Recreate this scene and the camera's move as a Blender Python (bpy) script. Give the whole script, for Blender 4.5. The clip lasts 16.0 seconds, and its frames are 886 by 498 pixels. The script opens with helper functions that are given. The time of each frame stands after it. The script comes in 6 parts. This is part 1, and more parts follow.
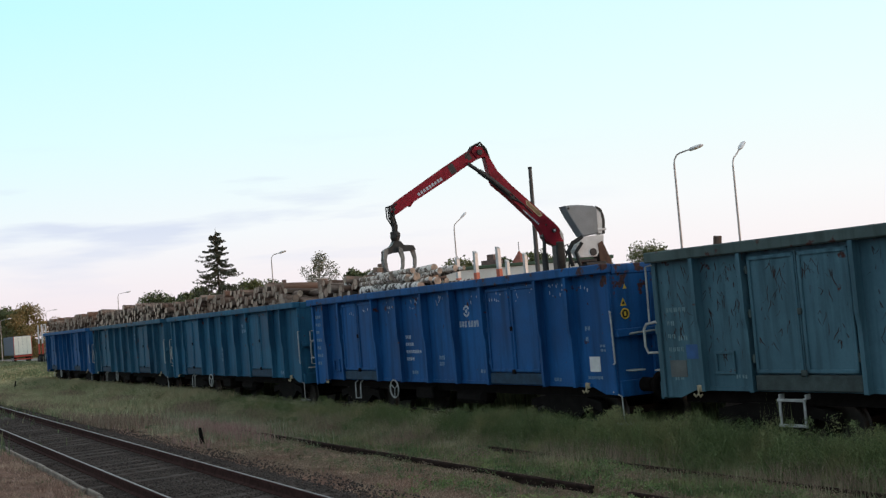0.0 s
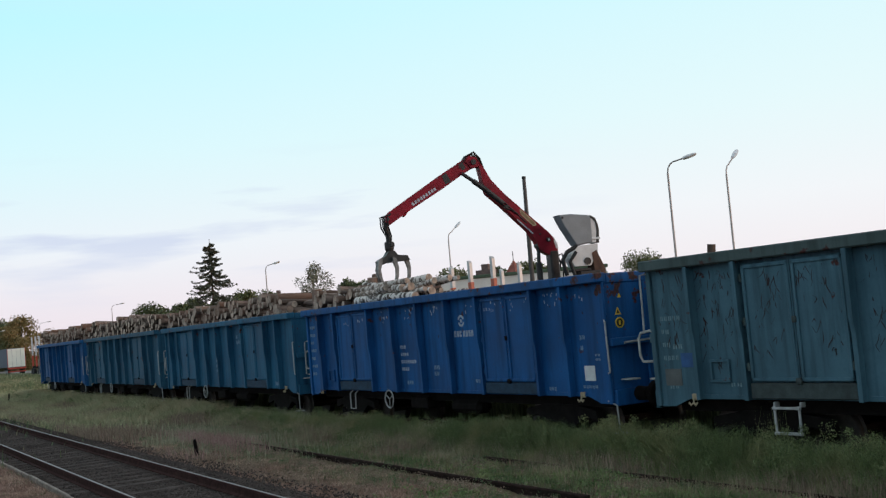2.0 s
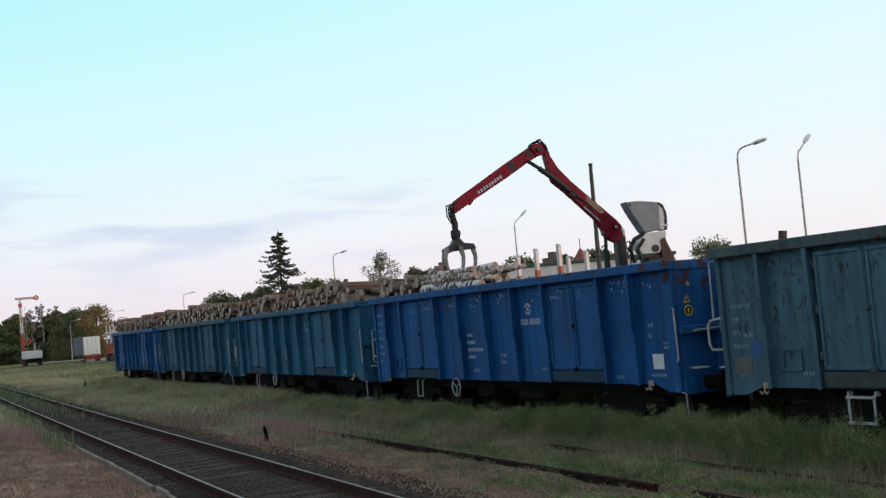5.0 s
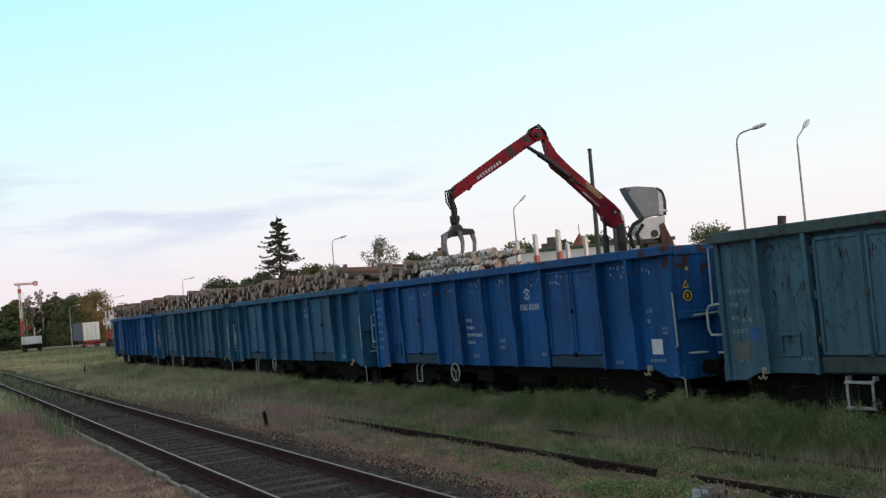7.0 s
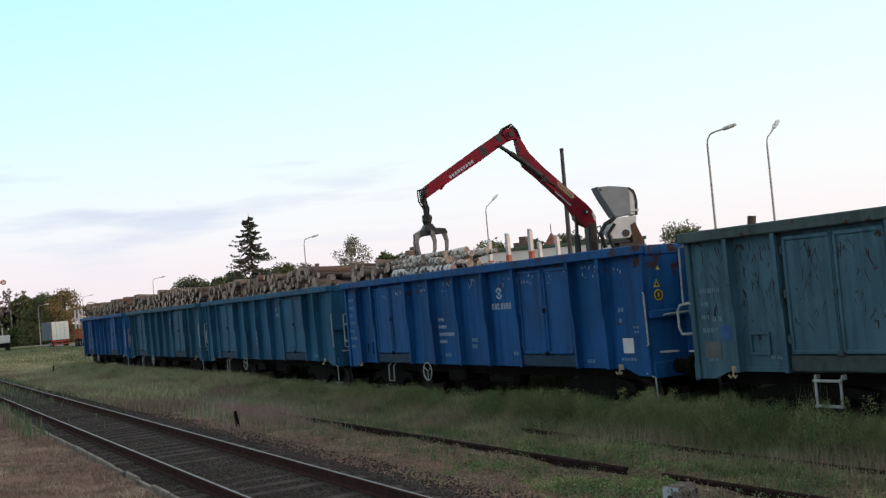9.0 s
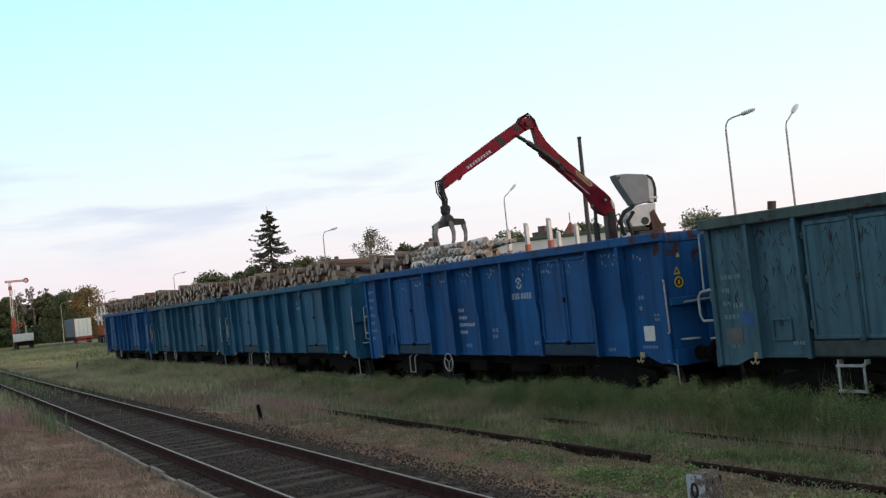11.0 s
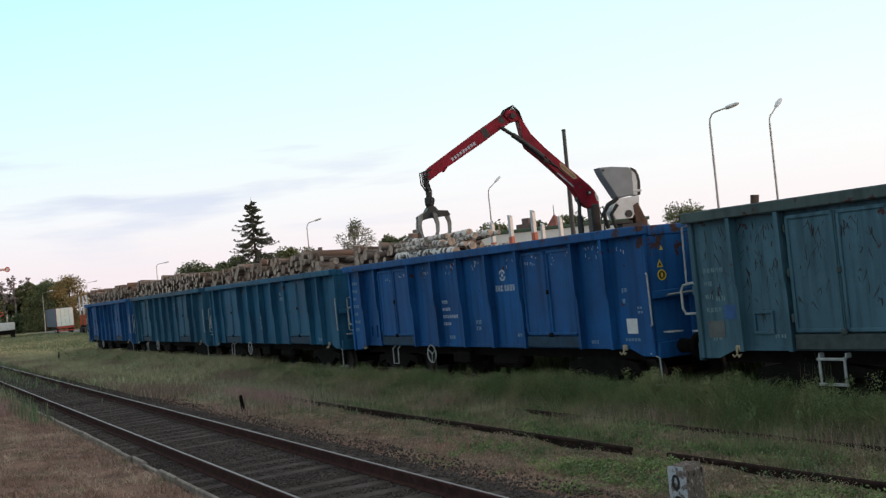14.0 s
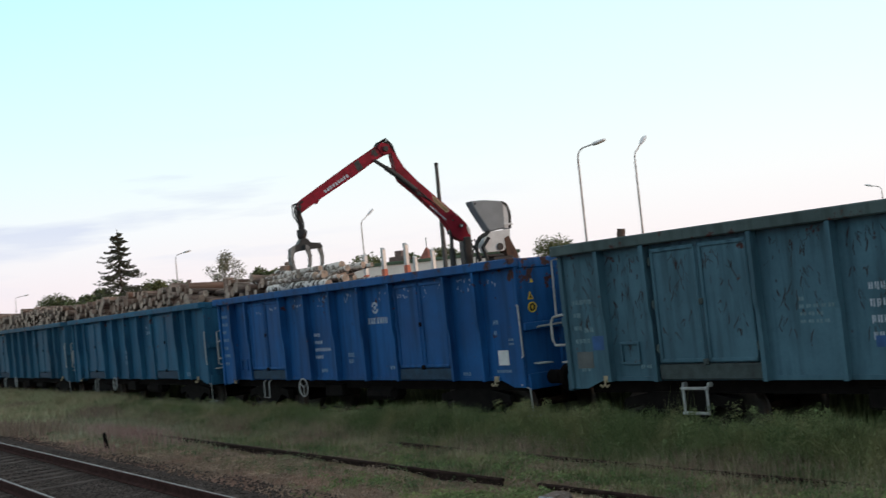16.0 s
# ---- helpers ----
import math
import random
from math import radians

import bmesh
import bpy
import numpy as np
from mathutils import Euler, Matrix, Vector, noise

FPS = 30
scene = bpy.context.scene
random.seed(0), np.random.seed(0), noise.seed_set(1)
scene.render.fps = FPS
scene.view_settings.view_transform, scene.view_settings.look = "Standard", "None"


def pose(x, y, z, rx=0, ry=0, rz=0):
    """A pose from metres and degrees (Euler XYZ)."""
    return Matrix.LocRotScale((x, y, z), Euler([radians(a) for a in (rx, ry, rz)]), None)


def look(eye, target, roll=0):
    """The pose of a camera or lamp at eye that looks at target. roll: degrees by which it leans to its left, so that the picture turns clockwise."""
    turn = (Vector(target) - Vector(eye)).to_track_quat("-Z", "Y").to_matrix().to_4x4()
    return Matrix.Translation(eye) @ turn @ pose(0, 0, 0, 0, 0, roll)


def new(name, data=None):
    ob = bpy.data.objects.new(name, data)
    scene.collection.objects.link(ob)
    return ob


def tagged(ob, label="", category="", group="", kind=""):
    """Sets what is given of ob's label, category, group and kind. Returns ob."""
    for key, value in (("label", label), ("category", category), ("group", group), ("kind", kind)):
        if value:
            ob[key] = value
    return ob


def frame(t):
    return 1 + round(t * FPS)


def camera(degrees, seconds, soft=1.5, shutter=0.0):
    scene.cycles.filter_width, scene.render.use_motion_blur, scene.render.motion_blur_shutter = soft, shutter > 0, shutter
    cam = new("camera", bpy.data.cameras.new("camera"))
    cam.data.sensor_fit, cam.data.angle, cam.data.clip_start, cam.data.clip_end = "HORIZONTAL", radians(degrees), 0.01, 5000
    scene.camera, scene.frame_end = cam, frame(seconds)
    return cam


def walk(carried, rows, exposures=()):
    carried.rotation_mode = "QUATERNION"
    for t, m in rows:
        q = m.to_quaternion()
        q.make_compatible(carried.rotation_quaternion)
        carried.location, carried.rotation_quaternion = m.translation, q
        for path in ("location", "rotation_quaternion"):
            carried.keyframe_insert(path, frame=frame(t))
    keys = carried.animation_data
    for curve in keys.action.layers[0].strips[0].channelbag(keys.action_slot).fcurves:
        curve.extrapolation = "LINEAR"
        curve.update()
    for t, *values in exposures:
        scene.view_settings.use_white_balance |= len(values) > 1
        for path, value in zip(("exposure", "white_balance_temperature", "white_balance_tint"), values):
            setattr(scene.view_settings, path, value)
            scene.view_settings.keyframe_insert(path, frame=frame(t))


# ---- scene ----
cam = camera(44.0, 16.0, soft=1.3, shutter=0.5)
EYE = (28.03, -12.05, 2.61)
# seconds, then the turn about x, y and z in degrees; the eye stays at one spot
PATH = [
    (0.0, 93.22, 4.66, 59.85),
    (0.5, 93.41, 4.57, 59.60),
    (1.0, 93.62, 4.78, 59.47),
    (1.5, 93.72, 5.02, 59.45),
    (2.0, 93.71, 4.97, 59.57),
    (2.5, 93.60, 4.94, 59.73),
    (3.0, 93.47, 5.05, 59.86),
    (3.5, 93.43, 5.15, 59.95),
    (4.0, 93.41, 5.00, 60.31),
    (4.5, 93.51, 4.98, 61.85),
    (4.7, 93.50, 5.03, 62.42),
    (5.2, 93.29, 5.04, 63.37),
    (5.7, 93.08, 5.05, 63.82),
    (6.3, 92.84, 5.06, 63.59),
    (6.8, 92.66, 5.06, 63.22),
    (7.0, 92.63, 5.08, 63.01),
    (7.5, 92.57, 4.98, 62.34),
    (8.0, 92.52, 5.16, 61.85),
    (8.5, 92.48, 4.97, 61.57),
    (9.0, 92.46, 5.07, 61.55),
    (11.5, 91.94, 6.04, 62.82),
    (12.0, 91.73, 5.64, 63.13),
    (12.5, 91.56, 5.46, 63.23),
    (13.0, 91.48, 5.64, 63.01),
    (13.5, 91.48, 5.67, 62.39),
    (14.0, 91.56, 5.68, 61.73),
    (14.5, 91.75, 5.68, 60.95),
    (15.0, 92.02, 5.56, 59.77),
    (15.5, 92.28, 5.59, 57.54),
    (16.0, 92.59, 5.82, 55.06),
]
walk(cam, [(t, pose(*EYE, rx, ry, rz)) for t, rx, ry, rz in PATH],
     [(0.0, 0.09, 6500, 10), (1.0, 0.04, 6430, 10), (3.0, 0.01, 6310, 10), (4.6, 0.02, 6330, 10), (7.0, 0.08, 6500, 10), (8.5, 0.11, 6520, 10), (14.0, 0.12, 6580, 10), (15.0, 0.14, 6680, 10), (16.0, 0.12, 6540, 10)])

# ---------------------------------------------------------------- light
SUN_AZ = radians(50)      # measured from +y towards +x
SUN_EL = radians(5)
SUN_DIR = Vector((math.sin(SUN_AZ) * math.cos(SUN_EL), math.cos(SUN_AZ) * math.cos(SUN_EL), math.sin(SUN_EL)))


GLOW_AZ = radians(-8)     # the brightest part of the evening sky
GLOW_DIR = Vector((math.sin(GLOW_AZ) * math.cos(SUN_EL), math.cos(GLOW_AZ) * math.cos(SUN_EL), math.sin(SUN_EL)))


def build_world():
    w = bpy.data.worlds.new("evening_sky")
    scene.world = w
    w.use_nodes = True
    nt = w.node_tree
    n, l = nt.nodes, nt.links
    bg = n["Background"]
    co = n.new("ShaderNodeTexCoord")
    sep = n.new("ShaderNodeSeparateXYZ")
    l.new(co.outputs["Generated"], sep.inputs[0])
    ramp = n.new("ShaderNodeValToRGB")
    cr = ramp.color_ramp
    cr.elements[0].position, cr.elements[0].color = 0.0, (0.86, 0.74, 0.79, 1)
    cr.elements[1].position, cr.elements[1].color = 1.0, (0.46, 0.48, 0.52, 1)
    for p, c in ((0.045, (0.865, 0.81, 0.855, 1)), (0.085, (0.85, 0.89, 0.93, 1)), (0.17, (0.69, 0.94, 0.97, 1)), (0.28, (0.52, 0.93, 1.0, 1)), (0.5, (0.62, 0.72, 0.78, 1))):
        e = cr.elements.new(p)
        e.color = c
    l.new(sep.outputs["Z"], ramp.inputs[0])
    # warmer and paler towards the place where the sun has gone down
    dot = n.new("ShaderNodeVectorMath")
    dot.operation = "DOT_PRODUCT"
    dot.inputs[1].default_value = GLOW_DIR
    l.new(co.outputs["Generated"], dot.inputs[0])
    mr = n.new("ShaderNodeMapRange")
    mr.inputs[1].default_value, mr.inputs[2].default_value = 0.24, 1.45
    mr.inputs[3].default_value, mr.inputs[4].default_value = 0.0, 0.7
    l.new(dot.outputs["Value"], mr.inputs[0])
    warm = n.new("ShaderNodeMix")
    warm.data_type = "RGBA"
    l.new(mr.outputs[0], warm.inputs[0])
    l.new(ramp.outputs[0], warm.inputs[6])
    warm.inputs[7].default_value = (1.0, 0.97, 0.92, 1)
    # thin streaks of cloud low over the horizon
    mp = n.new("ShaderNodeMapping")
    mp.inputs["Scale"].default_value = (4.5, 4.5, 34.0)
    mp.inputs["Location"].default_value = (1.3, 0.4, 0.2)
    l.new(co.outputs["Generated"], mp.inputs[0])
    nz = n.new("ShaderNodeTexNoise")
    nz.inputs["Scale"].default_value, nz.inputs["Detail"].default_value = 1.0, 5
    l.new(mp.outputs[0], nz.inputs["Vector"])
    cm = n.new("ShaderNodeMapRange")
    cm.inputs[1].default_value, cm.inputs[2].default_value = 0.51, 0.64
    l.new(nz.outputs[0], cm.inputs[0])
    low = n.new("ShaderNodeValToRGB")
    low.color_ramp.elements[0].position, low.color_ramp.elements[0].color = 0.03, (0, 0, 0, 1)
    low.color_ramp.elements[1].position, low.color_ramp.elements[1].color = 0.09, (0.75, 0.75, 0.75, 1)
    e = low.color_ramp.elements.new(0.13)
    e.color = (0.65, 0.65, 0.65, 1)
    e = low.color_ramp.elements.new(0.17)
    e.color = (0, 0, 0, 1)
    l.new(sep.outputs["Z"], low.inputs[0])
    mul = n.new("ShaderNodeMath")
    mul.operation = "MULTIPLY"
    l.new(cm.outputs[0], mul.inputs[0])
    # the streaks gather away from the sunset
    az = n.new("ShaderNodeMapRange")
    az.inputs[1].default_value, az.inputs[2].default_value = 0.755, 0.52
    l.new(dot.outputs["Value"], az.inputs[0])
    lm = n.new("ShaderNodeMath")
    lm.operation = "MULTIPLY"
    l.new(low.outputs[0], lm.inputs[0])
    l.new(az.outputs[0], lm.inputs[1])
    l.new(lm.outputs[0], mul.inputs[1])
    cl = n.new("ShaderNodeMix")
    cl.data_type = "RGBA"
    l.new(mul.outputs[0], cl.inputs[0])
    l.new(warm.outputs[2], cl.inputs[6])
    cl.inputs[7].default_value = (0.62, 0.68, 0.84, 1)
    sky = n.new("ShaderNodeTexSky")
    sky.sky_type = "NISHITA"
    sky.sun_disc = False
    sky.sun_elevation, sky.sun_rotation = SUN_EL, SUN_AZ
    scl = n.new("ShaderNodeVectorMath")
    scl.operation = "SCALE"
    scl.inputs["Scale"].default_value = 0.06
    l.new(sky.outputs[0], scl.inputs[0])
    mix = n.new("ShaderNodeMix")
    mix.data_type = "RGBA"
    mix.inputs[0].default_value = 0.06
    l.new(cl.outputs[2], mix.inputs[6])
    l.new(scl.outputs[0], mix.inputs[7])
    # the half of the sky away from the sunset is dimmer and rosy
    dk = n.new("ShaderNodeMapRange")
    dk.inputs[1].default_value, dk.inputs[2].default_value = -0.95, -0.35
    l.new(dot.outputs["Value"], dk.inputs[0])
    tint = n.new("ShaderNodeMix")
    tint.data_type = "RGBA"
    tint.inputs[6].default_value, tint.inputs[7].default_value = (0.86, 0.84, 0.90, 1), (1.05, 1.05, 1.05, 1)
    l.new(dk.outputs[0], tint.inputs[0])
    fin = n.new("ShaderNodeVectorMath")
    fin.operation = "MULTIPLY"
    l.new(mix.outputs[2], fin.inputs[0])
    l.new(tint.outputs[2], fin.inputs[1])
    l.new(fin.outputs[0], bg.inputs[0])
    bg.inputs[1].default_value = 1.0


build_world()
sun = new("sun", bpy.data.lights.new("sun", "SUN"))
sun.data.energy, sun.data.angle, sun.data.color = 1.3, radians(10), (1.0, 0.64, 0.46)
sun.matrix_world = look(SUN_DIR * 100, (0, 0, 0))


# ---------------------------------------------------------------- mesh helpers
class Geo:
    """Collects vertices and faces, each face with a material slot."""

    def __init__(self):
        self.v, self.f, self.m = [], [], []

    def poly(self, pts, faces, slot=0):
        k = len(self.v)
        self.v += [tuple(p) for p in pts]
        for f in faces:
            self.f.append(tuple(i + k for i in f))
            self.m.append(slot)
        return self

    def box(self, x0, x1, y0, y1, z0, z1, c=0.0, slot=0):
        """A box with chamfers c."""
        lo, hi = (x0, y0, z0), (x1, y1, z1)
        c = min(c, 0.45 * min(h - l for l, h in zip(lo, hi)))
        if c <= 0:
            p = [(x, y, z) for x in (x0, x1) for y in (y0, y1) for z in (z0, z1)]
            return self.poly(p, [(0, 1, 3, 2), (4, 6, 7, 5), (0, 4, 5, 1), (2, 3, 7, 6), (0, 2, 6, 4), (1, 5, 7, 3)], slot)
        bm = bmesh.new()
        for sx in (0, 1):
            for sy in (0, 1):
                for sz in (0, 1):
                    s = (sx, sy, sz)
                    for a in range(3):
                        bm.verts.new([(hi[i] if s[i] else lo[i]) + (0 if i == a else (-c if s[i] else c)) for i in range(3)])
        bmesh.ops.convex_hull(bm, input=bm.verts)
        bm.verts.index_update()
        self.poly([v.co for v in bm.verts], [[v.index for v in f.verts] for f in bm.faces], slot)
        bm.free()
        return self

    def prism(self, prof, lo, hi, axis="y", slot=0):
        """A profile of 2D points pushed from lo to hi along an axis. The profile is (x, z) for y, (y, z) for x, (x, y) for z."""
        n = len(prof)
        put = {"y": lambda a, b, h: (a, h, b), "x": lambda a, b, h: (h, a, b), "z": lambda a, b, h: (a, b, h)}[axis]
        pts = [put(a, b, lo) for a, b in prof] + [put(a, b, hi) for a, b in prof]
        faces = [tuple(range(n)), tuple(range(2 * n - 1, n - 1, -1))]
        faces += [(i, i + n, (i + 1) % n + n, (i + 1) % n) for i in range(n)]
        return self.poly(pts, faces, slot)

    def tube(self, pts, r, n=8, slot=0, cap=True, cap_slot=None):
        """A round bar through points; r is one radius or one for each point."""
        pts = [Vector(p) for p in pts]
        rr = r if isinstance(r, (list, tuple)) else [r] * len(pts)
        rings, up = [], None
        for i, p in enumerate(pts):
            d = (pts[min(i + 1, len(pts) - 1)] - pts[max(i - 1, 0)]).normalized()
            if up is None:
                up = d.orthogonal().normalized()
            up = (up - d * up.dot(d)).normalized()
            s = d.cross(up)
            rings.append([p + (up * math.cos(t) + s * math.sin(t)) * rr[i] for t in [2 * math.pi * j / n for j in range(n)]])
        v = [q for ring in rings for q in ring]
        f = [(i * n + j, i * n + (j + 1) % n, (i + 1) * n + (j + 1) % n, (i + 1) * n + j) for i in range(len(pts) - 1) for j in range(n)]
        self.poly(v, f, slot)
        if cap:
            self.poly(rings[0], [tuple(range(n - 1, -1, -1))], slot if cap_slot is None else cap_slot)
            self.poly(rings[-1], [tuple(range(n))], slot if cap_slot is None else cap_slot)
        return self

    def mesh(self, name, mats, smooth=False):
        me = bpy.data.meshes.new(name)
        me.from_pydata(self.v, [], self.f)
        for m in mats if isinstance(mats, (list, tuple)) else [mats]:
            me.materials.append(m)
        me.polygons.foreach_set("material_index", self.m)
        bm = bmesh.new()
        bm.from_mesh(me)
        bmesh.ops.recalc_face_normals(bm, faces=bm.faces)
        bm.to_mesh(me)
        bm.free()
        if smooth:
            me.polygons.foreach_set("use_smooth", [True] * len(me.polygons))
            me.set_sharp_from_angle(angle=radians(40))
        return me


def part(name, g, mats, parent=None, label="", smooth=False):
    ob = new(name, g if isinstance(g, bpy.types.Mesh) else g.mesh(name, mats, smooth))
    if parent is not None:
        ob.parent = parent
    return tagged(ob, label)


def thing(name, label, category, group="", kind="", m=None):
    ob = new(name)
    ob.empty_display_size = 0.3
    if m is not None:
        ob.matrix_world = m
    return tagged(ob, label, category, group, kind)


def tri_mesh(name, verts, tris, mat):
    """A mesh of triangles straight from arrays."""
    me = bpy.data.meshes.new(name)
    me.vertices.add(len(verts))
    me.vertices.foreach_set("co", np.ascontiguousarray(verts, np.float32).ravel())
    me.loops.add(3 * len(tris))
    me.loops.foreach_set("vertex_index", np.ascontiguousarray(tris, np.int32).ravel())
    me.polygons.add(len(tris))
    me.polygons.foreach_set("loop_start", np.arange(0, 3 * len(tris), 3, dtype=np.int32))
    me.polygons.foreach_set("loop_total", np.full(len(tris), 3, np.int32))
    me.update(calc_edges=True)
    me.validate()
    me.materials.append(mat)
    return me


# ---------------------------------------------------------------- materials
def base_mat(name, rough=0.6, metal=0.0, spec=0.5):
    m = bpy.data.materials.new(name)
    m.use_nodes = True
    nt = m.node_tree
    b = nt.nodes["Principled BSDF"]
    b.inputs["Roughness"].default_value, b.inputs["Metallic"].default_value = rough, metal
    b.inputs["Specular IOR Level"].default_value = spec
    return m, nt, b


def coords(nt, scale=(1, 1, 1), kind="Object"):
    co, mp = nt.nodes.new("ShaderNodeTexCoord"), nt.nodes.new("ShaderNodeMapping")
    mp.inputs["Scale"].default_value = scale
    nt.links.new(co.outputs[kind], mp.inputs[0])
    return mp.outputs[0]


def noise_of(nt, vec, scale, detail=4, rough=0.55):
    t = nt.nodes.new("ShaderNodeTexNoise")
    t.inputs["Scale"].default_value, t.inputs["Detail"].default_value, t.inputs["Roughness"].default_value = scale, detail, rough
    nt.links.new(vec, t.inputs["Vector"])
    return t.outputs[0]


def ranged(nt, val, a, b, lo=0.0, hi=1.0):
    r = nt.nodes.new("ShaderNodeMapRange")
    for i, x in enumerate((a, b, lo, hi)):
        r.inputs[i + 1].default_value = x
    nt.links.new(val, r.inputs[0])
    return r.outputs[0]


def blend(nt, fac, a, b):
    m = nt.nodes.new("ShaderNodeMix")
    m.data_type = "RGBA"
    for sock, val in ((m.inputs[0], fac), (m.inputs[6], a), (m.inputs[7], b)):
        if isinstance(val, bpy.types.NodeSocket):
            nt.links.new(val, sock)
        else:
            sock.default_value = val if isinstance(val, float) else (*val[:3], 1)
    return m.outputs[2]


def times(nt, a, b):
    m = nt.nodes.new("ShaderNodeMath")
    m.operation = "MULTIPLY"
    for sock, val in zip(m.inputs, (a, b)):
        if isinstance(val, bpy.types.NodeSocket):
            nt.links.new(val, sock)
        else:
            sock.default_value = val
    return m.outputs[0]


def bumped(nt, b, height, strength=0.3, dist=0.01):
    bp = nt.nodes.new("ShaderNodeBump")
    bp.inputs["Strength"].default_value, bp.inputs["Distance"].default_value = strength, dist
    nt.links.new(height, bp.inputs["Height"])
    nt.links.new(bp.outputs[0], b.inputs["Normal"])


def dim(c, k):
    return tuple(x * k for x in c)


def simple(name, col, rough=0.6, metal=0.0, scale=6.0, vary=0.25, bump=0.15, spec=0.4):
    m, nt, b = base_mat(name, rough, metal, spec)
    v = coords(nt)
    n1, n2 = noise_of(nt, v, scale), noise_of(nt, v, scale * 9, 3)
    c = blend(nt, ranged(nt, n1, 0.3, 0.7), dim(col, 1 - vary), dim(col, 1 + vary))
    c = blend(nt, ranged(nt, n2, 0.35, 0.65, 0.0, 0.35), c, dim(col, 1 - 1.6 * vary))
    nt.links.new(c, b.inputs["Base Color"])
    bumped(nt, b, n2, bump, 0.006)
    return m


def wagon_paint(name, col, fade, rust, seed=0.0, corner=False):
    """Old wagon paint: faded patches, vertical dirt runs and rust spots along the top."""
    m, nt, b = base_mat(name, 0.6, 0.0, 0.22)
    v = coords(nt)
    off = nt.nodes.new("ShaderNodeVectorMath")
    off.inputs[1].default_value = (seed * 3.7, seed * 1.9, seed)
    nt.links.new(v, off.inputs[0])
    v = off.outputs[0]
    st = nt.nodes.new("ShaderNodeMapping")
    st.inputs["Scale"].default_value = (5, 5, 0.45)
    nt.links.new(v, st.inputs[0])
    big, runs, fine = noise_of(nt, v, 0.9), noise_of(nt, st.outputs[0], 1.3, 5), noise_of(nt, v, 26, 3)
    c = blend(nt, ranged(nt, big, 0.32, 0.68), dim(col, 0.8), fade)
    c = blend(nt, ranged(nt, runs, 0.46, 0.68, 0.0, 0.65), c, dim(col, 0.42))
    c = blend(nt, ranged(nt, fine, 0.45, 0.75, 0.0, 0.25), c, dim(col, 0.6))
    spots = noise_of(nt, v, 3.6, 6, 0.62)
    # more bare steel along the upper edge, where the loads knock
    zz = nt.nodes.new("ShaderNodeSeparateXYZ")
    nt.links.new(coords(nt), zz.inputs[0])
    edge = nt.nodes.new("ShaderNodeMath")
    nt.links.new(spots, edge.inputs[0])
    nt.links.new(ranged(nt, zz.outputs["Z"], 2.45, 2.95, 0.0, 0.055), edge.inputs[1])
    worn = edge.outputs[0]
    if corner:
        # the knocked upper corner has lost most of its paint
        add = nt.nodes.new("ShaderNodeMath")
        nt.links.new(worn, add.inputs[0])
        nt.links.new(times(nt, ranged(nt, zz.outputs["X"], 11.6, 12.6, 0.0, 0.12), ranged(nt, zz.outputs["Z"], 2.45, 2.85)), add.inputs[1])
        worn = add.outputs[0]
    k = ranged(nt, worn, 0.71 - rust, 0.75 - rust)
    c = blend(nt, k, c, blend(nt, ranged(nt, fine, 0.4, 0.6), (0.075, 0.026, 0.022), (0.030, 0.018, 0.018)))
    nt.links.new(c, b.inputs["Base Color"])
    nt.links.new(ranged(nt, big, 0.2, 0.8, 0.52, 0.80), b.inputs["Roughness"])
    bumped(nt, b, spots, 0.2, 0.01)
    return m


BLUE = wagon_paint("blue_wagon_paint", (0.006, 0.072, 0.228), (0.010, 0.099, 0.288), 0.045, 1.0, True)
BLUE_FAR = wagon_paint("mid_blue_wagon_paint", (0.012, 0.083, 0.235), (0.018, 0.108, 0.280), 0.0, 4.0)
PETROL = wagon_paint("petrol_blue_wagon_paint", (0.014, 0.090, 0.180), (0.024, 0.126, 0.220), 0.05, 2.0)
PETROL_OLD = wagon_paint("dull_petrol_wagon_paint", (0.018, 0.086, 0.155), (0.030, 0.116, 0.190), 0.06, 3.0)
TEAL = wagon_paint("grey_teal_wagon_paint", (0.054, 0.128, 0.172), (0.074, 0.160, 0.208), 0.03, 5.0)
TEAL_RIM = wagon_paint("dirty_teal_rim_paint", (0.055, 0.085, 0.085), (0.080, 0.115, 0.115), 0.06, 6.0)
WHITE = simple("white_marking_paint", (0.38, 0.43, 0.50), 0.6, 0, 14, 0.35, 0.05)
FAINT = simple("worn_marking_paint", (0.16, 0.25, 0.34), 0.7, 0, 20, 0.35, 0.05)
FAINT_TEAL = simple("worn_marking_on_teal", (0.13, 0.22, 0.25), 0.7, 0, 20, 0.3, 0.05)
PATCH_BLUE = simple("blue_patch_paint", (0.02, 0.08, 0.22), 0.6)
PATCH_GREY = simple("grey_patch_paint", (0.09, 0.10, 0.10), 0.7)
YELLOW = simple("yellow_sign_paint", (0.62, 0.42, 0.03), 0.5, 0, 10, 0.12, 0.02)
BLACK = simple("black_paint", (0.012, 0.012, 0.013), 0.5)
GRIP = simple("grey_white_handrail_paint", (0.34, 0.35, 0.345), 0.5, 0, 8, 0.3)
CREAM = simple("yellowed_white_hook_paint", (0.34, 0.28, 0.18), 0.6)
# grimy steel, with the shade beneath the wagons darkened into its colour
UNDER = simple("grimy_shade_black_steel", (0.010, 0.008, 0.0075), 0.9, 0, 5, 0.4, 0.15, 0.08)
RUSTY = simple("rusty_steel", (0.085, 0.045, 0.03), 0.8, 0, 7, 0.4)
WHEEL = simple("wheel_steel", (0.05, 0.04, 0.035), 0.55, 0.4, 8, 0.3)
